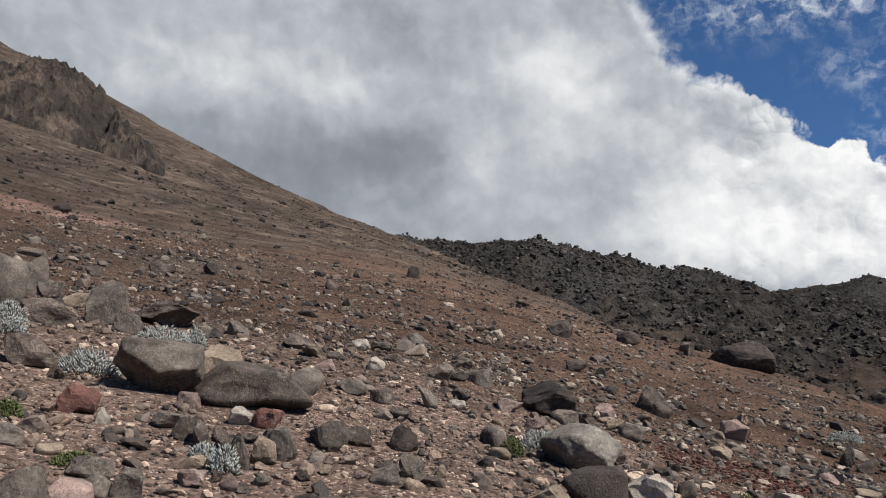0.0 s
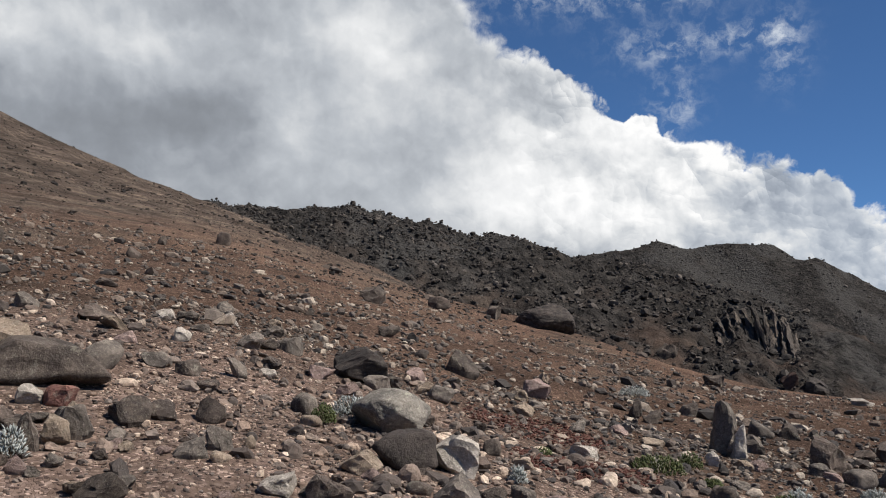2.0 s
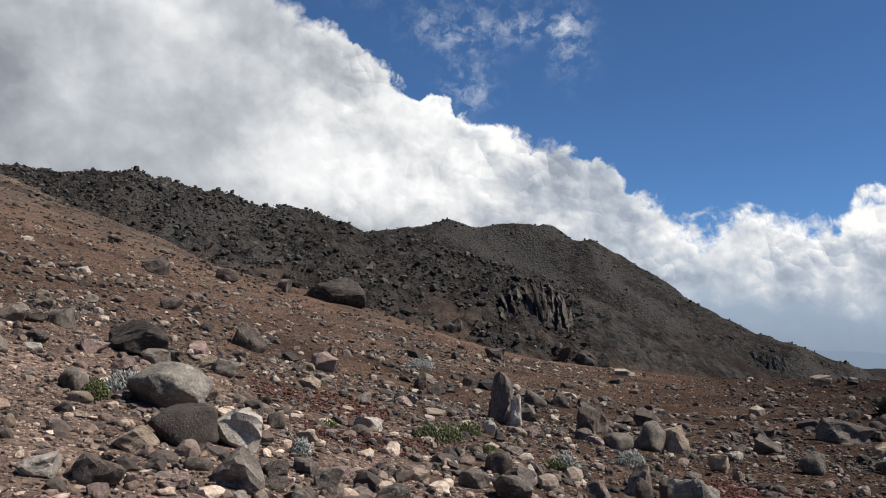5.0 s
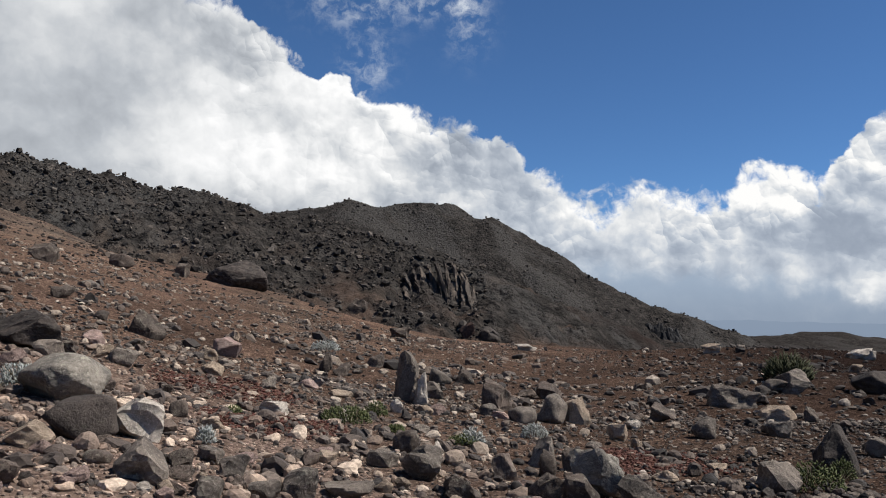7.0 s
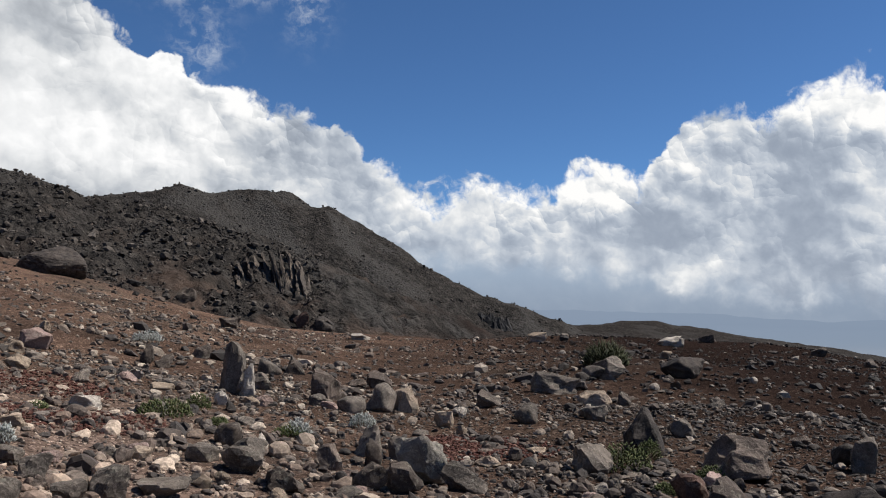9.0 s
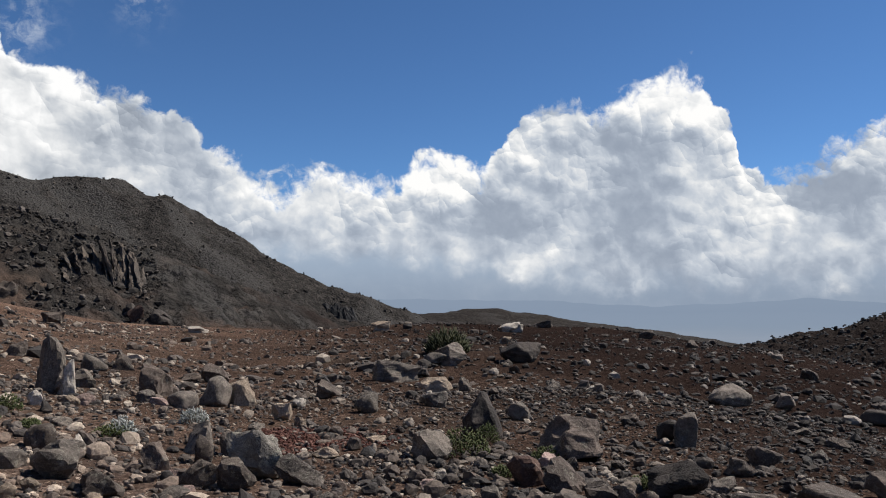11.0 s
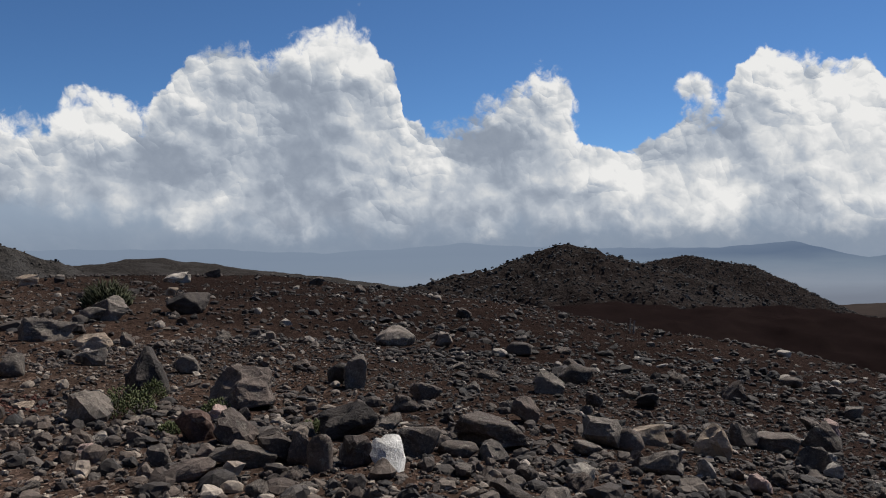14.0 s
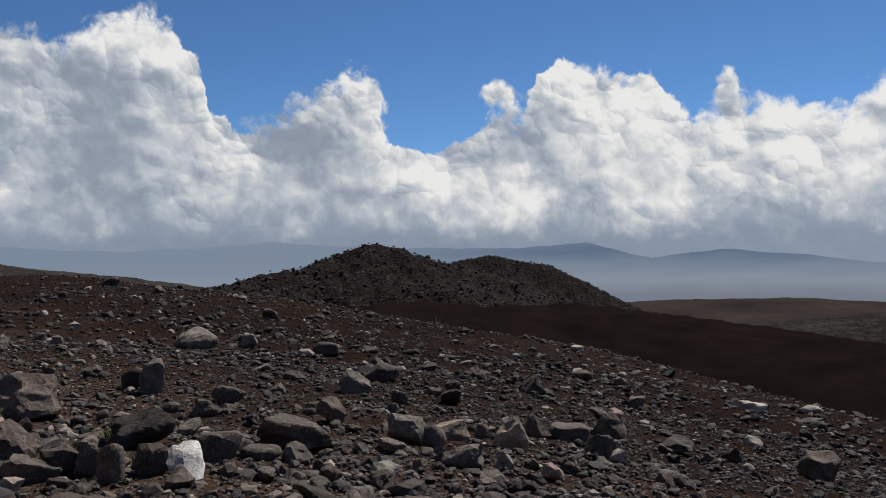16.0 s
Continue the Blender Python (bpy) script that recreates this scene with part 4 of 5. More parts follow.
boulder(5.42, 9.56, 0.42, -30, 0.19, 0.15, 0.19, "block", "pale", 134)
boulder(14.41, 4.47, -0.09, -73, 0.71, 0.58, 0.35, "round", "grey", 135)
boulder(15.34, 3.84, -0.20, -76, 0.32, 0.25, 0.27, "block", "grey", 136)
boulder(9.96, 3.80, -0.01, -69, 0.32, 0.27, 0.24, "round", "black", 137)
boulder(9.69, 3.51, -0.04, -70, 0.28, 0.21, 0.39, "block", "grey", 138)
boulder(8.06, 4.15, 0.00, -62, 0.70, 0.54, 0.43, "block", "brown", 139)
boulder(9.67, 5.67, 0.10, -59, 0.38, 0.24, 0.23, "slab", "grey", 140)
boulder(7.57, 4.09, 0.01, -61, 0.23, 0.17, 0.13, "wedge", "pink", 141)
boulder(6.64, 3.82, 0.03, -59, 0.34, 0.26, 0.24, "block", "redbrown", 142)
boulder(6.59, 3.41, 0.03, -62, 0.38, 0.27, 0.28, "wedge", "brown", 143)
boulder(6.54, 3.09, 0.01, -64, 0.22, 0.17, 0.15, "block", "dark", 144)
boulder(9.64, 2.64, -0.15, -74, 0.37, 0.29, 0.23, "block", "brown", 145)
boulder(10.71, 2.33, -0.22, -78, 0.22, 0.16, 0.13, "wedge", "grey", 146)
boulder(8.35, 1.83, -0.15, -77, 0.20, 0.16, 0.13, "block", "tan", 147)
boulder(11.50, 1.46, -0.36, -83, 0.41, 0.29, 0.32, "wedge", "grey", 148)
boulder(13.09, 1.25, -0.45, -84, 0.53, 0.44, 0.29, "round", "dark", 149)
boulder(15.98, 2.57, -0.42, -81, 0.49, 0.40, 0.25, "round", "black", 150)
boulder(8.89, 1.39, -0.21, -81, 0.31, 0.22, 0.28, "wedge", "brown", 151)
boulder(8.60, 2.58, -0.07, -73, 0.33, 0.21, 0.17, "slab", "dark", 152)
boulder(10.70, 0.82, -0.39, -86, 0.22, 0.17, 0.22, "block", "brown", 153)
boulder(11.75, 0.18, -0.52, -89, 0.24, 0.18, 0.24, "block", "dark", 154)
boulder(22.55, 5.08, -0.30, -77, 0.44, 0.34, 0.29, "block", "dark", 155)
boulder(30.99, 12.76, 0.26, -67, 0.57, 0.44, 0.35, "block", "dark", 156)
boulder(28.74, 10.18, 0.08, -70, 0.42, 0.30, 0.28, "wedge", "dark", 157)
boulder(30.80, 17.04, 0.58, -61, 0.60, 0.46, 0.34, "block", "dark", 158)
boulder(27.23, 16.23, 0.52, -59, 0.54, 0.41, 0.33, "block", "pale", 159)
boulder(5.69, 3.56, 0.05, -57, 0.18, 0.14, 0.16, "block", "grey", 160)
boulder(5.88, 3.28, 0.02, -60, 0.18, 0.14, 0.16, "block", "brown", 161)
boulder(7.15, 2.66, -0.03, -69, 0.51, 0.37, 0.30, "wedge", "black", 162)
boulder(6.13, 2.21, 0.01, -70, 0.24, 0.19, 0.22, "block", "brown", 163)
boulder(6.22, 2.01, 0.06, -72, 0.36, 0.28, 0.1, "slab", "white", 167).rotation_euler = (radians(20), radians(-46), 0.0)
boulder(5.93, 2.42, 0.01, -68, 0.19, 0.16, 0.28, "round", "brown", 165)
boulder(6.08, 2.65, 0.01, -66, 0.18, 0.14, 0.23, "block", "brown", 166)
boulder(6.09, 2.82, 0.01, -65, 0.32, 0.20, 0.22, "slab", "dark", 167)
boulder(5.90, 3.02, 0.02, -63, 0.51, 0.32, 0.19, "slab", "grey", 168)
boulder(5.49, 3.19, 0.02, -59, 0.34, 0.21, 0.15, "slab", "brown", 169)
boulder(7.57, 1.49, -0.15, -79, 0.67, 0.42, 0.29, "slab", "dark", 170)
boulder(8.47, 1.83, -0.16, -78, 0.16, 0.12, 0.12, "block", "pale", 171)
boulder(6.94, 1.35, -0.13, -79, 0.26, 0.19, 0.17, "wedge", "grey", 172)
boulder(6.99, 1.65, -0.09, -77, 0.34, 0.28, 0.11, "round", "dark", 173)
boulder(8.26, 0.56, -0.26, -87, 0.42, 0.32, 0.26, "block", "grey", 174)
boulder(8.23, 0.32, -0.31, -88, 0.25, 0.21, 0.22, "round", "brown", 175)
boulder(8.64, 0.18, -0.32, -89, 0.41, 0.26, 0.18, "slab", "tan", 176)
boulder(8.86, -0.14, -0.38, -91, 0.15, 0.12, 0.17, "round", "brown", 177)
boulder(8.56, -0.42, -0.40, -93, 0.35, 0.25, 0.30, "wedge", "tan", 178)
boulder(9.60, -0.79, -0.53, -95, 0.33, 0.25, 0.27, "block", "dark", 179)
boulder(7.53, 0.06, -0.30, -90, 0.38, 0.24, 0.18, "slab", "grey", 180)
boulder(7.71, 0.27, -0.30, -89, 0.16, 0.11, 0.14, "wedge", "brown", 181)
boulder(7.76, -0.32, -0.38, -93, 0.16, 0.12, 0.16, "block", "pale", 182)
boulder(6.75, 0.65, -0.20, -85, 0.23, 0.18, 0.14, "block", "pale", 183)
boulder(6.65, 1.13, -0.12, -81, 0.11, 0.09, 0.11, "round", "dark", 184)
boulder(10.70, -1.71, -0.79, -100, 0.48, 0.37, 0.34, "block", "dark", 185)
boulder(11.46, -1.94, -0.86, -100, 0.29, 0.23, 0.29, "block", "pink", 186)
boulder(9.69, -1.11, -0.57, -97, 0.50, 0.31, 0.17, "slab", "dark", 187)
boulder(9.00, -1.38, -0.58, -99, 0.37, 0.23, 0.22, "slab", "grey", 188)
boulder(7.58, -0.72, -0.44, -96, 0.21, 0.16, 0.15, "block", "pink", 189)
boulder(8.84, -1.51, -0.61, -100, 0.18, 0.12, 0.13, "slab", "pale", 190)
boulder(10.57, -2.46, -0.93, -104, 0.52, 0.32, 0.19, "slab", "dark", 191)
boulder(10.82, -3.26, -1.10, -107, 0.27, 0.21, 0.17, "block", "dark", 192)
boulder(12.22, -3.99, -1.25, -109, 0.27, 0.19, 0.15, "wedge", "pale", 193)
boulder(16.73, -5.42, -1.61, -108, 0.72, 0.45, 0.18, "slab", "pale", 194)
boulder(25.22, -3.30, -1.53, -98, 0.38, 0.31, 0.18, "round", "pale", 195)
boulder(18.96, -7.52, -2.14, -112, 0.49, 0.40, 0.17, "round", "pale", 196)
boulder(10.55, -4.20, -1.25, -112, 0.51, 0.39, 0.32, "block", "brown", 197)
boulder(6.83, 1.94, -0.08, -74, 0.36, 0.28, 0.24, "block", "dark", 198)
boulder(7.25, 1.85, -0.10, -76, 0.20, 0.17, 0.11, "round", "brown", 199)
boulder(11.60, 0.20, -0.52, -89, 0.28, 0.21, 0.20, "block", "black", 200)
boulder(13.72, -1.04, -0.77, -95, 0.37, 0.27, 0.31, "wedge", "brown", 201)
boulder(17.63, -2.40, -1.16, -98, 0.42, 0.35, 0.19, "round", "dark", 202)
RED_SPOTS = [(3.39, 10.0, 1.07), (6.97, 6.53, 0.98), (3.1, 8.01, 0.87), (6.69, 6.67, 0.94)]

# ---- scree: loose stones past counting ----
def stone_mix():
    m, n = material("mixed_stones")
    p = n.add("ShaderNodeTexCoord").outputs["Object"]
    rnd = n.add("ShaderNodeNewGeometry").outputs["Random Per Island"]
    warm = n.ramp(rnd, [(0.0, (0.03, 0.027, 0.025)), (0.25, (0.075, 0.062, 0.053)), (0.45, (0.13, 0.098, 0.077)), (0.6, (0.21, 0.16, 0.124)),
                        (0.74, (0.12, 0.105, 0.092)), (0.88, (0.33, 0.265, 0.205)), (1.0, (0.52, 0.44, 0.35))])
    # stones on the right: a much darker ramp, with their backlit shade in it
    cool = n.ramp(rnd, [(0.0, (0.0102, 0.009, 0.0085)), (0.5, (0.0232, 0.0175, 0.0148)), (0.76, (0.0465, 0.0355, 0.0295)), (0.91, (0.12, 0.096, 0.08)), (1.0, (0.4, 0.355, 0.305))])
    shelf = n.vec("LENGTH", n.vec("MULTIPLY", n.vec("SUBTRACT", p, (-2.0, 6.0, 1.0)), (0.12, 0.13, 0.0)))
    warm = n.mix(n.span(shelf, 1.1, 0.3), warm, n.mix(1.0, warm, (1.5, 1.4, 1.36), "MULTIPLY"))
    c = n.mix(shaded_gravel(n, p), warm, cool)
    speck = n.noise(p, 30.0, 5, 0.7)
    c = n.mix(n.span(speck, 0.35, 0.7), n.mix(0.5, c, (0.03, 0.027, 0.025)), c)
    finish(n, c, 0.75, speck, 0.6, 0.02, 0.2)
    return m


def plain_mix(name, stops, at=1.5):
    m, n = material(name)
    p = n.add("ShaderNodeTexCoord").outputs["Object"]
    rnd = n.add("ShaderNodeNewGeometry").outputs["Random Per Island"]
    speck = n.noise(p, at, 6, 0.7)
    c = n.ramp(rnd, stops)
    c = n.mix(n.span(speck, 0.3, 0.7), n.mix(0.5, c, (0.02, 0.018, 0.017)), c)
    finish(n, c, 0.9, speck, 0.7, 0.06, 0.08)
    return m


def scatter(name, x, y, size, mat, label, seed, level=1, sunk=0.3, tall=0.62):
    """Stones of many shapes strewn at x, y, joined in one mesh."""
    g = np.random.default_rng(seed)
    forms = [rock_points(("block", "wedge", "slab", "round")[i % 4], 900 + seed * 50 + i, level, 26)[0] for i in range(24)]
    faces = BALLS[level][1]
    z = land(x, y)[0]
    k = len(x)
    form = np.stack(forms)[g.integers(0, 24, k)]
    dims = np.stack([size * g.uniform(0.8, 1.25, k), size * g.uniform(0.6, 1.0, k), size * tall * g.uniform(0.6, 1.3, k)], -1)
    co = form * dims[:, None, :]
    tilt = g.normal(size=k) * 0.25
    co = np.stack([co[..., 0] * np.cos(tilt)[:, None] + co[..., 2] * np.sin(tilt)[:, None], co[..., 1],
                   co[..., 2] * np.cos(tilt)[:, None] - co[..., 0] * np.sin(tilt)[:, None]], -1)
    a = g.uniform(0, 6.283, k)[:, None]
    co = np.stack([co[..., 0] * np.cos(a) - co[..., 1] * np.sin(a), co[..., 0] * np.sin(a) + co[..., 1] * np.cos(a), co[..., 2]], -1)
    co += np.stack([x, y, z - dims[:, 2] * sunk], -1)[:, None, :]
    fa = (faces[None] + (np.arange(k) * form.shape[1])[:, None, None]).reshape(-1, 3)
    return tagged(new(name, mesh_of(name, co.reshape(-1, 3), fa, mat, False)), label, "stones", kind="stuff")


def strew(k, near, far, small, large, seed, lo=-33, hi=120, power=2.0, clump=0.5):
    """Places and sizes: even over the ground between two distances, thicker in drifts, clear of the boulders."""
    g = np.random.default_rng(seed)
    r = np.sqrt(g.uniform(near ** 2, far ** 2, k))
    b = np.radians(g.uniform(lo, hi, k))
    x, y = r * np.sin(b), r * np.cos(b)
    u = g.uniform(0, 1, k)
    size = (small ** -power + u * (large ** -power - small ** -power)) ** (-1 / power)
    keep = rough(x, y, near * 0.5, 3, seed) + g.uniform(-0.5, 0.5, k) > -clump
    for tx, ty, tr in TAKEN:
        keep &= np.hypot(x - tx, y - ty) > tr * 0.85 + size * 0.45
    return x[keep], y[keep], size[keep]


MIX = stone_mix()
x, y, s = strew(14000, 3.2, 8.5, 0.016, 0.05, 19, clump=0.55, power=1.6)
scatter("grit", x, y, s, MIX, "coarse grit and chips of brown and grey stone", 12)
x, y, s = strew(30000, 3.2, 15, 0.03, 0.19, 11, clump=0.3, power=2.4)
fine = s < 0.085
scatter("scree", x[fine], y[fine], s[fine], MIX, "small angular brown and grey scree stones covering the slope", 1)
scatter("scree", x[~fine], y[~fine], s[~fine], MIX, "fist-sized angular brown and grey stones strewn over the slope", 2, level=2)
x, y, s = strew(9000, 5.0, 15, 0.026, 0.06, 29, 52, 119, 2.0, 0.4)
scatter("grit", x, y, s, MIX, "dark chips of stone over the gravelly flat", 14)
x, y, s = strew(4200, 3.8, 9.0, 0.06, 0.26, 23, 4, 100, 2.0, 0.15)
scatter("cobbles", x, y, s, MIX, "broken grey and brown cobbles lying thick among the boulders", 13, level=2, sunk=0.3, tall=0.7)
x, y, s = strew(7500, 4.2, 20, 0.075, 0.32, 14, clump=0.12, power=2.5)
# the stones that stand out most lie there singly
first = np.argsort(-s / np.hypot(x, y))[:290]
g = np.random.default_rng(77)
KINDS = ("grey", "brown", "tan", "pink", "grey", "tan", "pale", "dark")
SHARED = []
for i in range(32):
    co, fa = rock_points(("block", "wedge", "slab")[i % 3], 2000 + i, 3)
    SHARED.append((mesh_of("stone", co - (0, 0, 0.22), fa, STONE[KINDS[i % 8]][0], False), KINDS[i % 8], ("block", "wedge", "slab")[i % 3]))
NOUN = {"block": "blocky", "wedge": "sharp-edged", "slab": "flattish", "round": "rounded"}
for i in first:
    dark_side = math.degrees(math.atan2(x[i], y[i])) > 55
    pick = [k for k in range(32) if not dark_side or SHARED[k][1] in ("dark", "brown", "grey")]
    me, colour, form = SHARED[pick[int(g.integers(0, len(pick)))]]
    ob = new("stone", me)
    z = float(land(x[i:i + 1], y[i:i + 1])[0][0])
    ob.matrix_world = pose(x[i], y[i], z, g.normal() * 9, g.normal() * 9, g.uniform(0, 360)) @ Matrix.Diagonal((s[i] * g.uniform(0.9, 1.3), s[i] * g.uniform(0.7, 1.0), s[i] * g.uniform(0.5, 0.9), 1))
    tagged(ob, f"{STONE[colour][1]} {NOUN[form]} stone lying loose on the slope", "stone", "loose stones on the slope")
rest = np.setdiff1d(np.arange(len(x)), first)
x, y, s = x[rest], y[rest], s[rest]
large = s > 0.115
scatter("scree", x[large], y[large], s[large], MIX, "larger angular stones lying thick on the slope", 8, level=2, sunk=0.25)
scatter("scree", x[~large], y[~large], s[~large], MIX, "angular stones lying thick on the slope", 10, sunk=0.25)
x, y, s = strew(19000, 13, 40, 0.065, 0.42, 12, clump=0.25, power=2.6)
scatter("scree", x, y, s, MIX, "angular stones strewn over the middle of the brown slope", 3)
FAR = plain_mix("far_stones", [(0.0, (0.028, 0.026, 0.025)), (0.6, (0.06, 0.05, 0.043)), (1.0, (0.17, 0.135, 0.11))], 0.8)
x, y, s = strew(10000, 38, 170, 0.13, 0.9, 17, hi=26, power=2.5, clump=0.2)
scatter("scree", x, y, s, FAR, "stones dotted over the upper brown slope", 9)
x, y, s = strew(5000, 120, 400, 0.3, 2.0, 13, hi=16, power=3.0, clump=0.2)
scatter("scree", x, y, s, FAR, "boulders dotted over the far brown mountainside", 4)

# blocks of the lava ridges and of the mound
LAVA_MIX = plain_mix("lava_blocks", [(0.0, (0.03, 0.0277, 0.0258)), (0.6, (0.066, 0.0585, 0.052)), (0.9, (0.115, 0.099, 0.086)), (1.0, (0.17, 0.148, 0.13))], 0.6)
g = np.random.default_rng(5)


def on_lava(k, near, far, lo, hi, small, large, seed):
    x, y, s = strew(k, near, far, small, large, seed, lo, hi, 2.2)
    kinds = land(x, y)[1]
    ok = kinds["lava"] > (0.4 if lo > 60 else 0.6)
    return x[ok], y[ok], s[ok]


x, y, s = on_lava(38000, 80, 245, -5, 36, 0.28, 1.5, 21)
scatter("lava_blocks", x, y, s, LAVA_MIX, "dark jagged lava blocks heaped along the ridge", 5, tall=0.7)
x, y, s = on_lava(26000, 105, 310, 71, 104, 0.34, 0.95, 22)
MOUND_MIX = plain_mix("mound_blocks", [(0.0, (0.028, 0.0285, 0.0295)), (0.6, (0.06, 0.06, 0.06)), (0.9, (0.1, 0.096, 0.092)), (1.0, (0.16, 0.148, 0.138))], 0.6)
scatter("lava_blocks", x, y, s, MOUND_MIX, "dark lava blocks heaped on the mound", 6, tall=0.66)
x, y, s = on_lava(5000, 260, 470, 14, 60, 0.45, 1.9, 23)
scatter("lava_blocks", x, y, s, LAVA_MIX, "dark blocks and boulders over the far hill", 7, tall=0.8)
# red scoria gravel in the hollows between the stones
RED_MIX = plain_mix("red_gravel", [(0.0, (0.06, 0.026, 0.02)), (0.6, (0.13, 0.055, 0.042)), (1.0, (0.2, 0.11, 0.085))], 20)
for i, (cx, cy, cr) in enumerate(RED_SPOTS):
    a, r = g.uniform(0, 6.283, 900), cr * np.sqrt(g.uniform(0, 1, 900)) * (0.75 + 0.25 * g.uniform(0, 1, 900))
    x, y = cx + r * np.cos(a), cy + r * np.sin(a) * 0.8
    scatter("red_gravel", x, y, g.uniform(0.02, 0.06, 900), RED_MIX, "patch of dark red scoria gravel between the stones", 30 + i)

# ---- outcrops ----
def outcrop(label, mat, crest, steep, size, height, reach, seed, step=0.13):
    """A broken crag along a crest (bearing, height in degrees, distance): stepped, ribbed rock rising out of the slope."""
    c = np.array([(dd * math.sin(radians(a)), dd * math.cos(radians(a)), EYE + dd * math.tan(radians(h))) for a, h, dd in crest])
    near, far = min(k[2] for k in crest) - reach, max(k[2] for k in crest) + reach * 0.4
    bear = np.radians(np.arange(crest[0][0] - 1.0, crest[-1][0] + 1.2, step))
    rings = np.arange(near, far, step / 57 * near * 1.1)
    x, y = np.outer(rings, np.sin(bear)), np.outer(rings, np.cos(bear))
    base = land(x, y)[0]
    best = np.full_like(x, -1e9)
    along = np.zeros_like(x)
    done = 0.0
    for p, q in zip(c[:-1], c[1:]):
        long = math.hypot(q[0] - p[0], q[1] - p[1])
        t = np.clip(((x - p[0]) * (q[0] - p[0]) + (y - p[1]) * (q[1] - p[1])) / long ** 2, 0, 1)
        away = np.hypot(x - p[0] - t * (q[0] - p[0]), y - p[1] - t * (q[1] - p[1]))
        z = p[2] + t * (q[2] - p[2]) - steep * away
        along = np.where(z > best, done + t * long, along)
        best = np.maximum(best, z)
        done += long
    # ribs run down from the crest, ledges cross them
    ribs = crags(along + rough(x, y, size, 3, seed) * size * 0.4, best * 0.35, size, 5, seed + 1)
    rise = best + ribs * height * 0.5
    ledge = height * 0.45
    f = rise / ledge
    rise = ledge * (np.floor(f) + np.clip((f - np.floor(f)) * 1.7 - 0.35, 0, 1)) * 0.55 + rise * 0.45
    rise = rise + crags(x, y, size * 0.3, 4, seed + 5) * height * 0.12
    z = np.where(rise > base, rise, base - 1.2)
    n, k = x.shape[1], x.shape[0]
    i, j = np.meshgrid(np.arange(k - 1), np.arange(n - 1), indexing="ij")
    quads = np.stack([i * n + j, (i + 1) * n + j, (i + 1) * n + j + 1, i * n + j + 1], -1).reshape(-1, 4)
    up = (rise > base).ravel()
    quads = quads[up[quads].any(1)]
    used, quads = np.unique(quads, return_inverse=True)
    co = np.stack([x, y, z], -1).reshape(-1, 3)[used]
    return tagged(new("rock_outcrop", mesh_of("rock_outcrop", co, quads.reshape(-1, 4)[:, ::-1], mat, False)), label, "outcrop")


FINS = []


def fin(*ends):
    """Bearing and height of a rib's top and foot, and its distance."""
    FINS.append(ends)


fin(30.2, 3.2, 31.6, 1.5, 113)
fin(30.8, 3.4, 32.3, 1.1, 112)
fin(31.4, 3.55, 32.85, 0.7, 112)
fin(31.9, 3.8, 33.4, 0.35, 112)
fin(32.4, 4.0, 33.9, 0.0, 111)
fin(33.0, 4.05, 34.3, 0.0, 111)
fin(33.6, 3.9, 34.7, 0.1, 111)
fin(34.2, 3.4, 35.05, 0.35, 110)
fin(34.8, 2.4, 35.4, 0.5, 110)

# ---- plants among the stones: x, y, width, height, kind ----
PLANTS = []


def plant(*size):
    PLANTS.append(size)


plant(-3.25, 9.61, 0.60, 0.25, "silver")
plant(-3.16, 7.44, 0.50, 0.28, "silver")
plant(-4.30, 8.33, 0.25, 0.20, "silver")
plant(-1.48, 5.61, 0.17, 0.20, "silver")
plant(-1.68, 5.85, 0.16, 0.12, "silver")
plant(-4.56, 8.70, 0.39, 0.25, "silver")
plant(-2.95, 5.70, 0.17, 0.14, "green")
plant(-2.27, 5.21, 0.26, 0.08, "green")
plant(0.55, 7.71, 0.21, 0.21, "green")
plant(0.85, 8.19, 0.38, 0.25, "silver")
plant(-3.03, 10.15, 0.21, 0.24, "silver")
plant(7.85, 16.91, 0.62, 0.27, "silver")
plant(5.18, 7.54, 0.25, 0.20, "silver")
plant(4.10, 8.40, 0.56, 0.21, "green")
plant(4.86, 9.10, 0.28, 0.22, "green")
plant(5.08, 7.56, 0.31, 0.10, "green")
plant(4.42, 7.85, 0.18, 0.09, "green")
plant(16.45, 11.64, 0.89, 0.56, "dark")
plant(7.41, 5.02, 0.55, 0.32, "green")
plant(8.18, 5.21, 0.26, 0.26, "green")
plant(7.79, 4.25, 0.29, 0.15, "green")
plant(7.32, 3.01, 0.31, 0.11, "green")
plant(6.71, 4.10, 0.21, 0.10, "green")
plant(6.49, 8.10, 0.30, 0.19, "silver")
plant(2.88, 8.52, 0.18, 0.08, "green")
plant(2.05, 6.74, 0.12, 0.16, "silver")
STAKES = [(25.95, 0.85, 0.41), (26.08, 0.74, 0.34)]


def crag_rock(name, stops, size, deep):
    m, n = material(name)
    p = n.add("ShaderNodeTexCoord").outputs["Object"]
    up = n.vec("MULTIPLY", p, (1.0, 1.0, 0.45))
    c = n.ramp(n.noise(up, size, 7, 0.7), stops)
    relief = n.math("ADD", n.noise(up, size * 1.2, 8, 0.75), n.math("MULTIPLY", n.voronoi(up, size * 2.0, 2.0), -0.6))
    finish(n, c, 0.9, relief, 1.0, deep, 0.08)
    return m


CRAG = crag_rock("crag_rock", [(0.3, (0.024, 0.022, 0.021)), (0.5, (0.05, 0.042, 0.037)), (0.72, (0.17, 0.125, 0.095))], 0.16, 1.3)
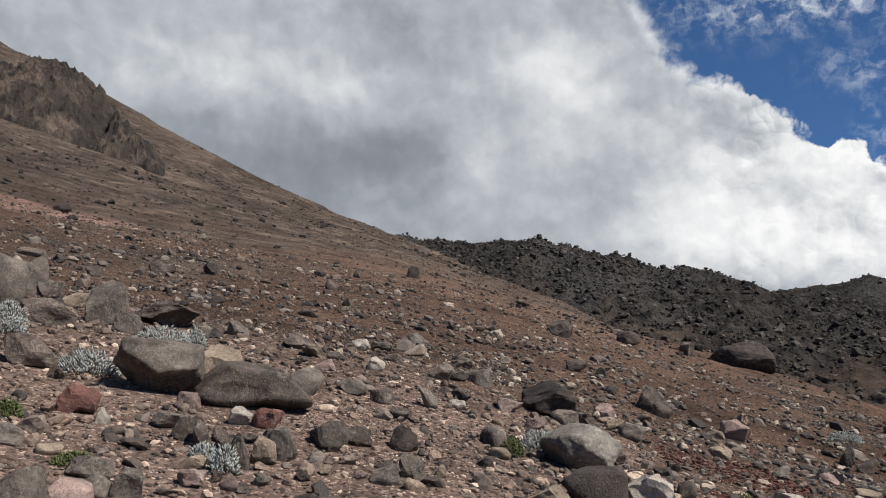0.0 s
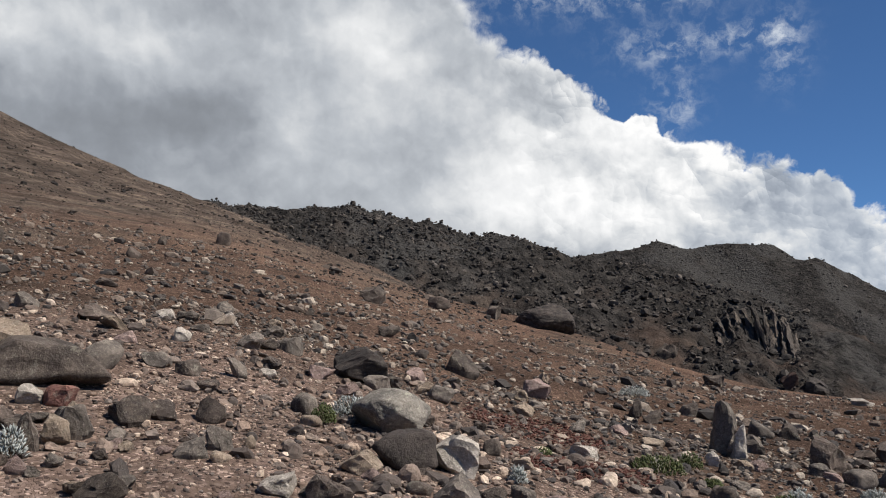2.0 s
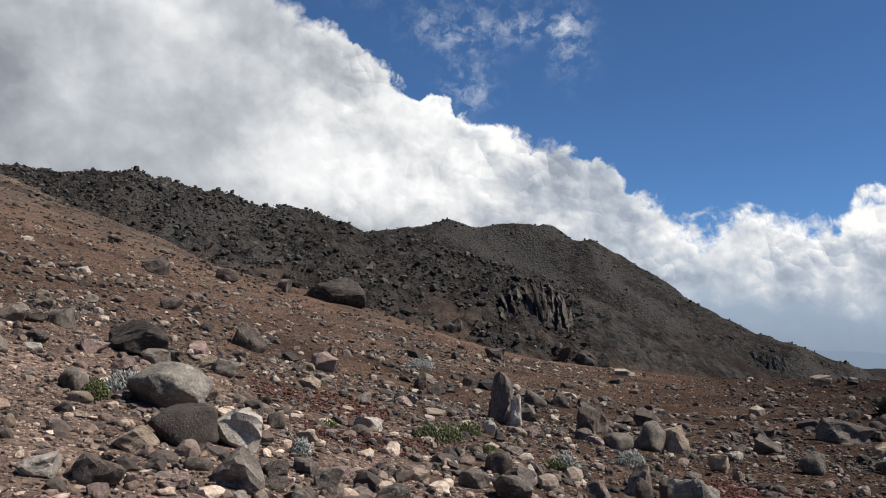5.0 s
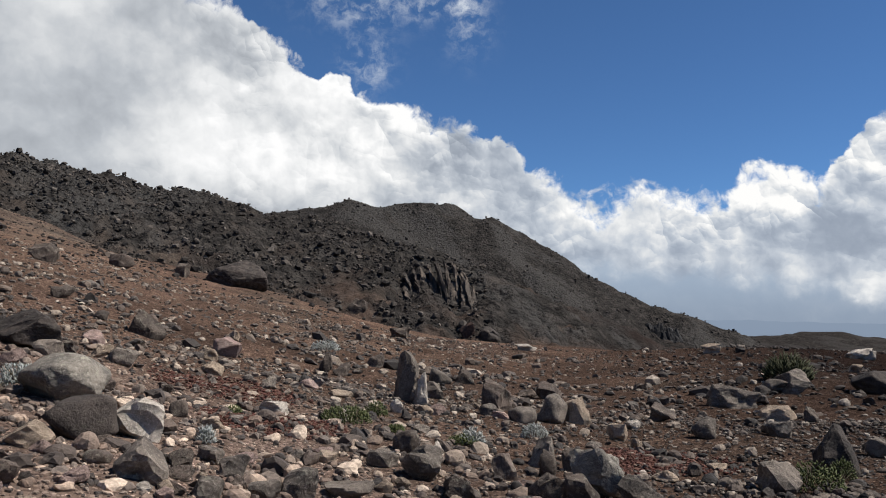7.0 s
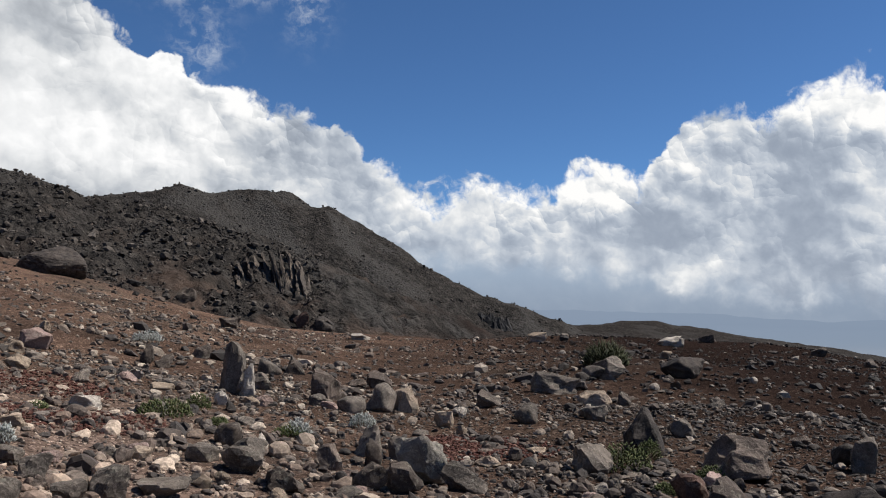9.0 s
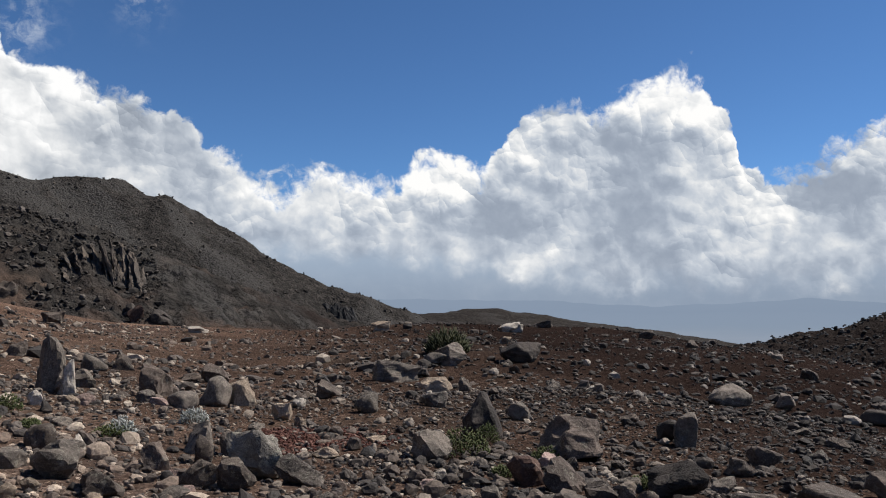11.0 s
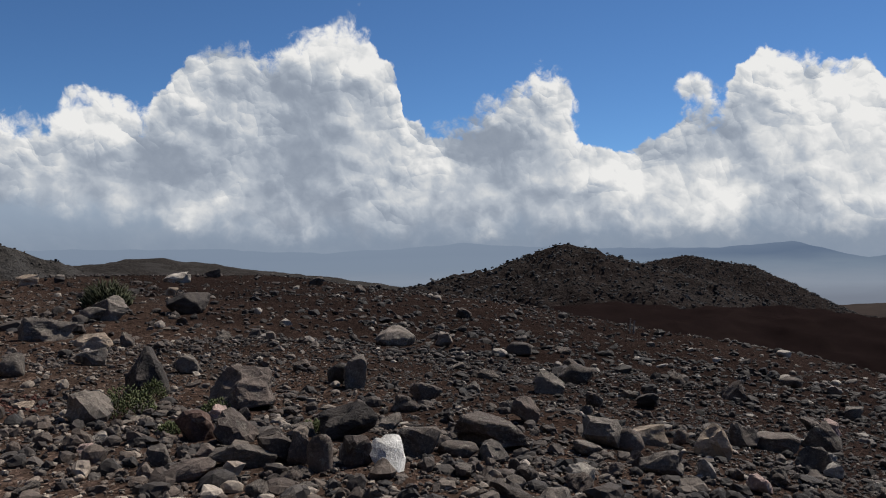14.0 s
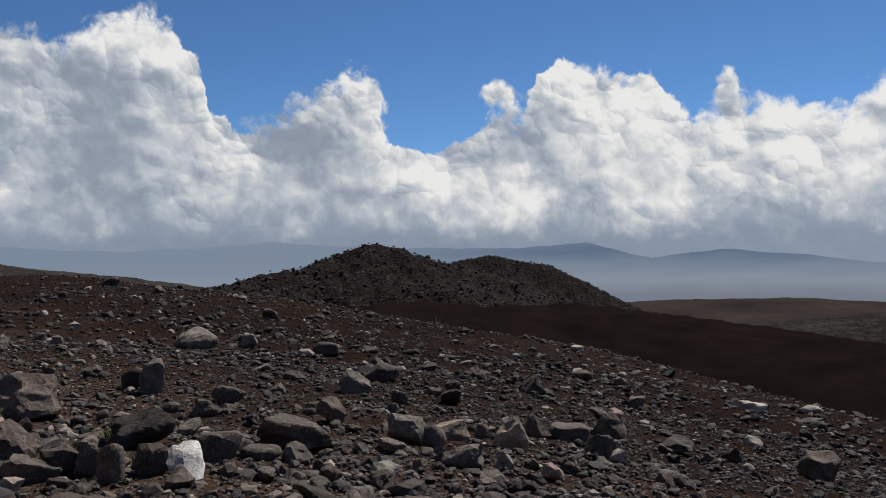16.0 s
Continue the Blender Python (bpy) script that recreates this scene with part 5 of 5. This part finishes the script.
HILL_CLIFF = crag_rock("hill_cliff", [(0.3, (0.014, 0.0145, 0.0155)), (0.5, (0.032, 0.032, 0.033)), (0.72, (0.07, 0.066, 0.062))], 0.2, 0.6)
LAVA_CLIFF = crag_rock("lava_cliff", [(0.3, (0.034, 0.031, 0.029)), (0.5, (0.075, 0.065, 0.057)), (0.72, (0.15, 0.12, 0.096))], 0.4, 0.3)


def cliff_of_fins(label, mat, seed):
    """Leaning ribs of columnar lava, side by side."""
    d0 = FINS[0][4]
    x0, y0 = d0 * math.sin(radians(FINS[0][2])), d0 * math.cos(radians(FINS[0][2]))
    z0 = land_at(x0, y0)
    top = tagged(new("rock_outcrop"), label, "outcrop")
    top.location = (x0, y0, z0)
    g = np.random.default_rng(seed)
    for i, (b1, e1, b0, e0, d) in enumerate(FINS):
        for k in range(3):
            f = (1.0, 0.72, 0.5)[k]
            db = (0, -0.25, 0.22)[k] + g.normal() * 0.05
            foot = Vector(((d - k * 1.2) * math.sin(radians(b0 + db)), (d - k * 1.2) * math.cos(radians(b0 + db)), EYE + d * math.tan(radians(e0)) - 1.5))
            back = d + 5.0
            peak = Vector((back * math.sin(radians(b1 + db)), back * math.cos(radians(b1 + db)), EYE + back * math.tan(radians(e1))))
            peak = foot + (peak - foot) * f
            co, fa = rock_points(("wedge", "block", "spike")[(i + k) % 3], seed + i * 10 + k, 4, 60)
            wide = g.uniform(1.1, 1.7) * (1.0, 0.7, 0.6)[k]
            taper = 1.0 - 0.55 * co[:, 2]
            turn = radians(-b0 - 12 + g.normal() * 8)
            u, v = co[:, 0] * wide * taper, co[:, 1] * 4.6 * taper
            r = np.stack([u * math.cos(turn) - v * math.sin(turn), u * math.sin(turn) + v * math.cos(turn), co[:, 2] * 0], -1)
            lean = peak - foot
            r = r + co[:, 2:3] * np.array(lean) + np.array(foot) - (x0, y0, z0)
            rip = crags(co[:, 2] * 5 + i * 3, co[:, 0] * 3 + co[:, 1] * 2, 0.9, 4, 90 + k) * 0.22
            r = r + np.stack([rip * 0.6, -rip, rip * 0.3], -1)
            ob = new("rock_rib", mesh_of("rock_rib", r, fa, mat, False))
            ob.parent = top


def leaf_material(name, a, b):
    m, n = material(name)
    rnd = n.add("ShaderNodeNewGeometry").outputs["Random Per Island"]
    p = n.add("ShaderNodeTexCoord").outputs["Object"]
    c = n.mix(rnd, a, b)
    c = n.mix(n.math("MULTIPLY", n.noise(p, 40.0, 3, 0.6), 0.5), c, tuple(v * 0.5 for v in a))
    finish(n, c, 0.75, None, spec=0.25)
    return m


LEAVES = {"silver": (leaf_material("silver_leaf", (0.2, 0.215, 0.2), (0.42, 0.44, 0.42)), "silvery grey woolly-leaved plant among the stones"),
          "green": (leaf_material("green_leaf", (0.045, 0.06, 0.02), (0.11, 0.125, 0.045)), "low green cushion plant growing between stones"),
          "dark": (leaf_material("dark_leaf", (0.028, 0.034, 0.015), (0.065, 0.07, 0.03)), "dark green tufted shrub on the crest of the slope")}
STEM = leaf_material("dry_stem", (0.06, 0.045, 0.03), (0.12, 0.09, 0.06))


def blades(g, k, wide, high, length, thick, lean):
    """Slim pointed leaves standing in a dome."""
    a, r = g.uniform(0, 6.283, k), np.sqrt(g.uniform(0, 1, k))
    x, y = r * np.cos(a) * wide / 2, r * np.sin(a) * wide / 2
    z = high * np.sqrt(np.clip(1 - r ** 2, 0, 1)) * g.uniform(0.15, 0.85, k)
    way = np.stack([np.cos(a) * r * lean + g.normal(size=k) * 0.35, np.sin(a) * r * lean + g.normal(size=k) * 0.35, np.ones(k)], -1)
    way /= np.linalg.norm(way, axis=1)[:, None]
    across = np.cross(way, g.normal(size=(k, 3)))
    across /= np.linalg.norm(across, axis=1)[:, None]
    third = np.cross(way, across)
    size = length * g.uniform(0.6, 1.2, k)[:, None]
    base = np.stack([x, y, z], -1)
    mid = base + way * size * 0.5
    co = np.stack([base, mid + across * thick, mid + third * thick, mid - across * thick, mid - third * thick, base + way * size], 1)
    fa = np.array([(0, 2, 1), (0, 3, 2), (0, 4, 3), (0, 1, 4), (5, 1, 2), (5, 2, 3), (5, 3, 4), (5, 4, 1)])
    return co.reshape(-1, 3), (fa[None] + (np.arange(k) * 6)[:, None, None]).reshape(-1, 3)


def plants():
    for i, (x, y, wide, high, kind) in enumerate(PLANTS):
        g = np.random.default_rng(700 + i)
        mat, label = LEAVES[kind]
        top = tagged(new("shrub" if kind == "dark" else "plant"), label, "plant", "plants among the stones")
        top.location = (x, y, land_at(x, y) - 0.01)
        long = {"silver": 0.04, "green": 0.03, "dark": 0.12}[kind] * (1 + wide)
        co, fa = blades(g, int(260 + 500 * min(wide, 1.2)), wide, high, long, long * {"silver": 0.13, "green": 0.2, "dark": 0.07}[kind], 0.9)
        leaves = new("leaves", mesh_of("leaves", co, fa, mat))
        co, fa = blades(g, 26, wide * 0.7, high * 0.25, high * 0.7, 0.004, 0.8)
        stems = new("stalk", mesh_of("stalk", co, fa, STEM))
        for part_ in (leaves, stems):
            part_.parent = top
            tagged(part_, kind="stuff")


def stakes():
    m, n = material("weathered_wood")
    p = n.add("ShaderNodeTexCoord").outputs["Object"]
    finish(n, n.mix(n.noise(p, 14.0, 4, 0.6), (0.12, 0.1, 0.085), (0.3, 0.27, 0.24)), 0.85, None)
    for x, y, high in STAKES:
        bm = bmesh.new()
        bmesh.ops.create_cone(bm, cap_ends=True, segments=8, radius1=0.022, radius2=0.014, depth=high + 0.15)
        bmesh.ops.translate(bm, verts=bm.verts, vec=(0, 0, high / 2 - 0.05))
        me = bpy.data.meshes.new("stake")
        bm.to_mesh(me)
        bm.free()
        me.materials.append(m)
        ob = tagged(new("marker_stake", me), "thin weathered wooden marker stake standing on the slope", "stake", "trail marker stakes")
        ob.matrix_world = pose(x, y, land_at(x, y), 4, -3, 0)


outcrop("jagged dark brown rock outcrop on the mountainside", CRAG,
        [(-33, 15.6, 228), (-29.2, 16.2, 224), (-27.4, 17.1, 218), (-26.1, 17.4, 214), (-25.2, 16.4, 211), (-23.8, 15.9, 206), (-22.9, 14.6, 201),
         (-21.9, 14.2, 195), (-21.2, 13.1, 190), (-20.0, 12.2, 184)], 0.9, 9, 7.5, 36, 300)
outcrop("dark rock band across the flank of the far hill", HILL_CLIFF,
        [(34.2, 4.6, 396), (35.6, 4.5, 390), (36.7, 4.2, 388), (37.4, 3.6, 385), (38.2, 2.8, 384)], 1.3, 9, 6.0, 26, 340, 0.1)
outcrop("low dark columnar cliff at the foot of the far hill", HILL_CLIFF,
        [(42.0, 0.5, 385), (43.6, 0.45, 380), (45.0, 0.15, 378), (46.6, 0.0, 376), (48.2, -0.4, 374)], 1.3, 6, 4.0, 18, 360, 0.1)
cliff_of_fins("fluted dark lava cliff at the end of the ridge", LAVA_CLIFF, 640)
plants()
stakes()
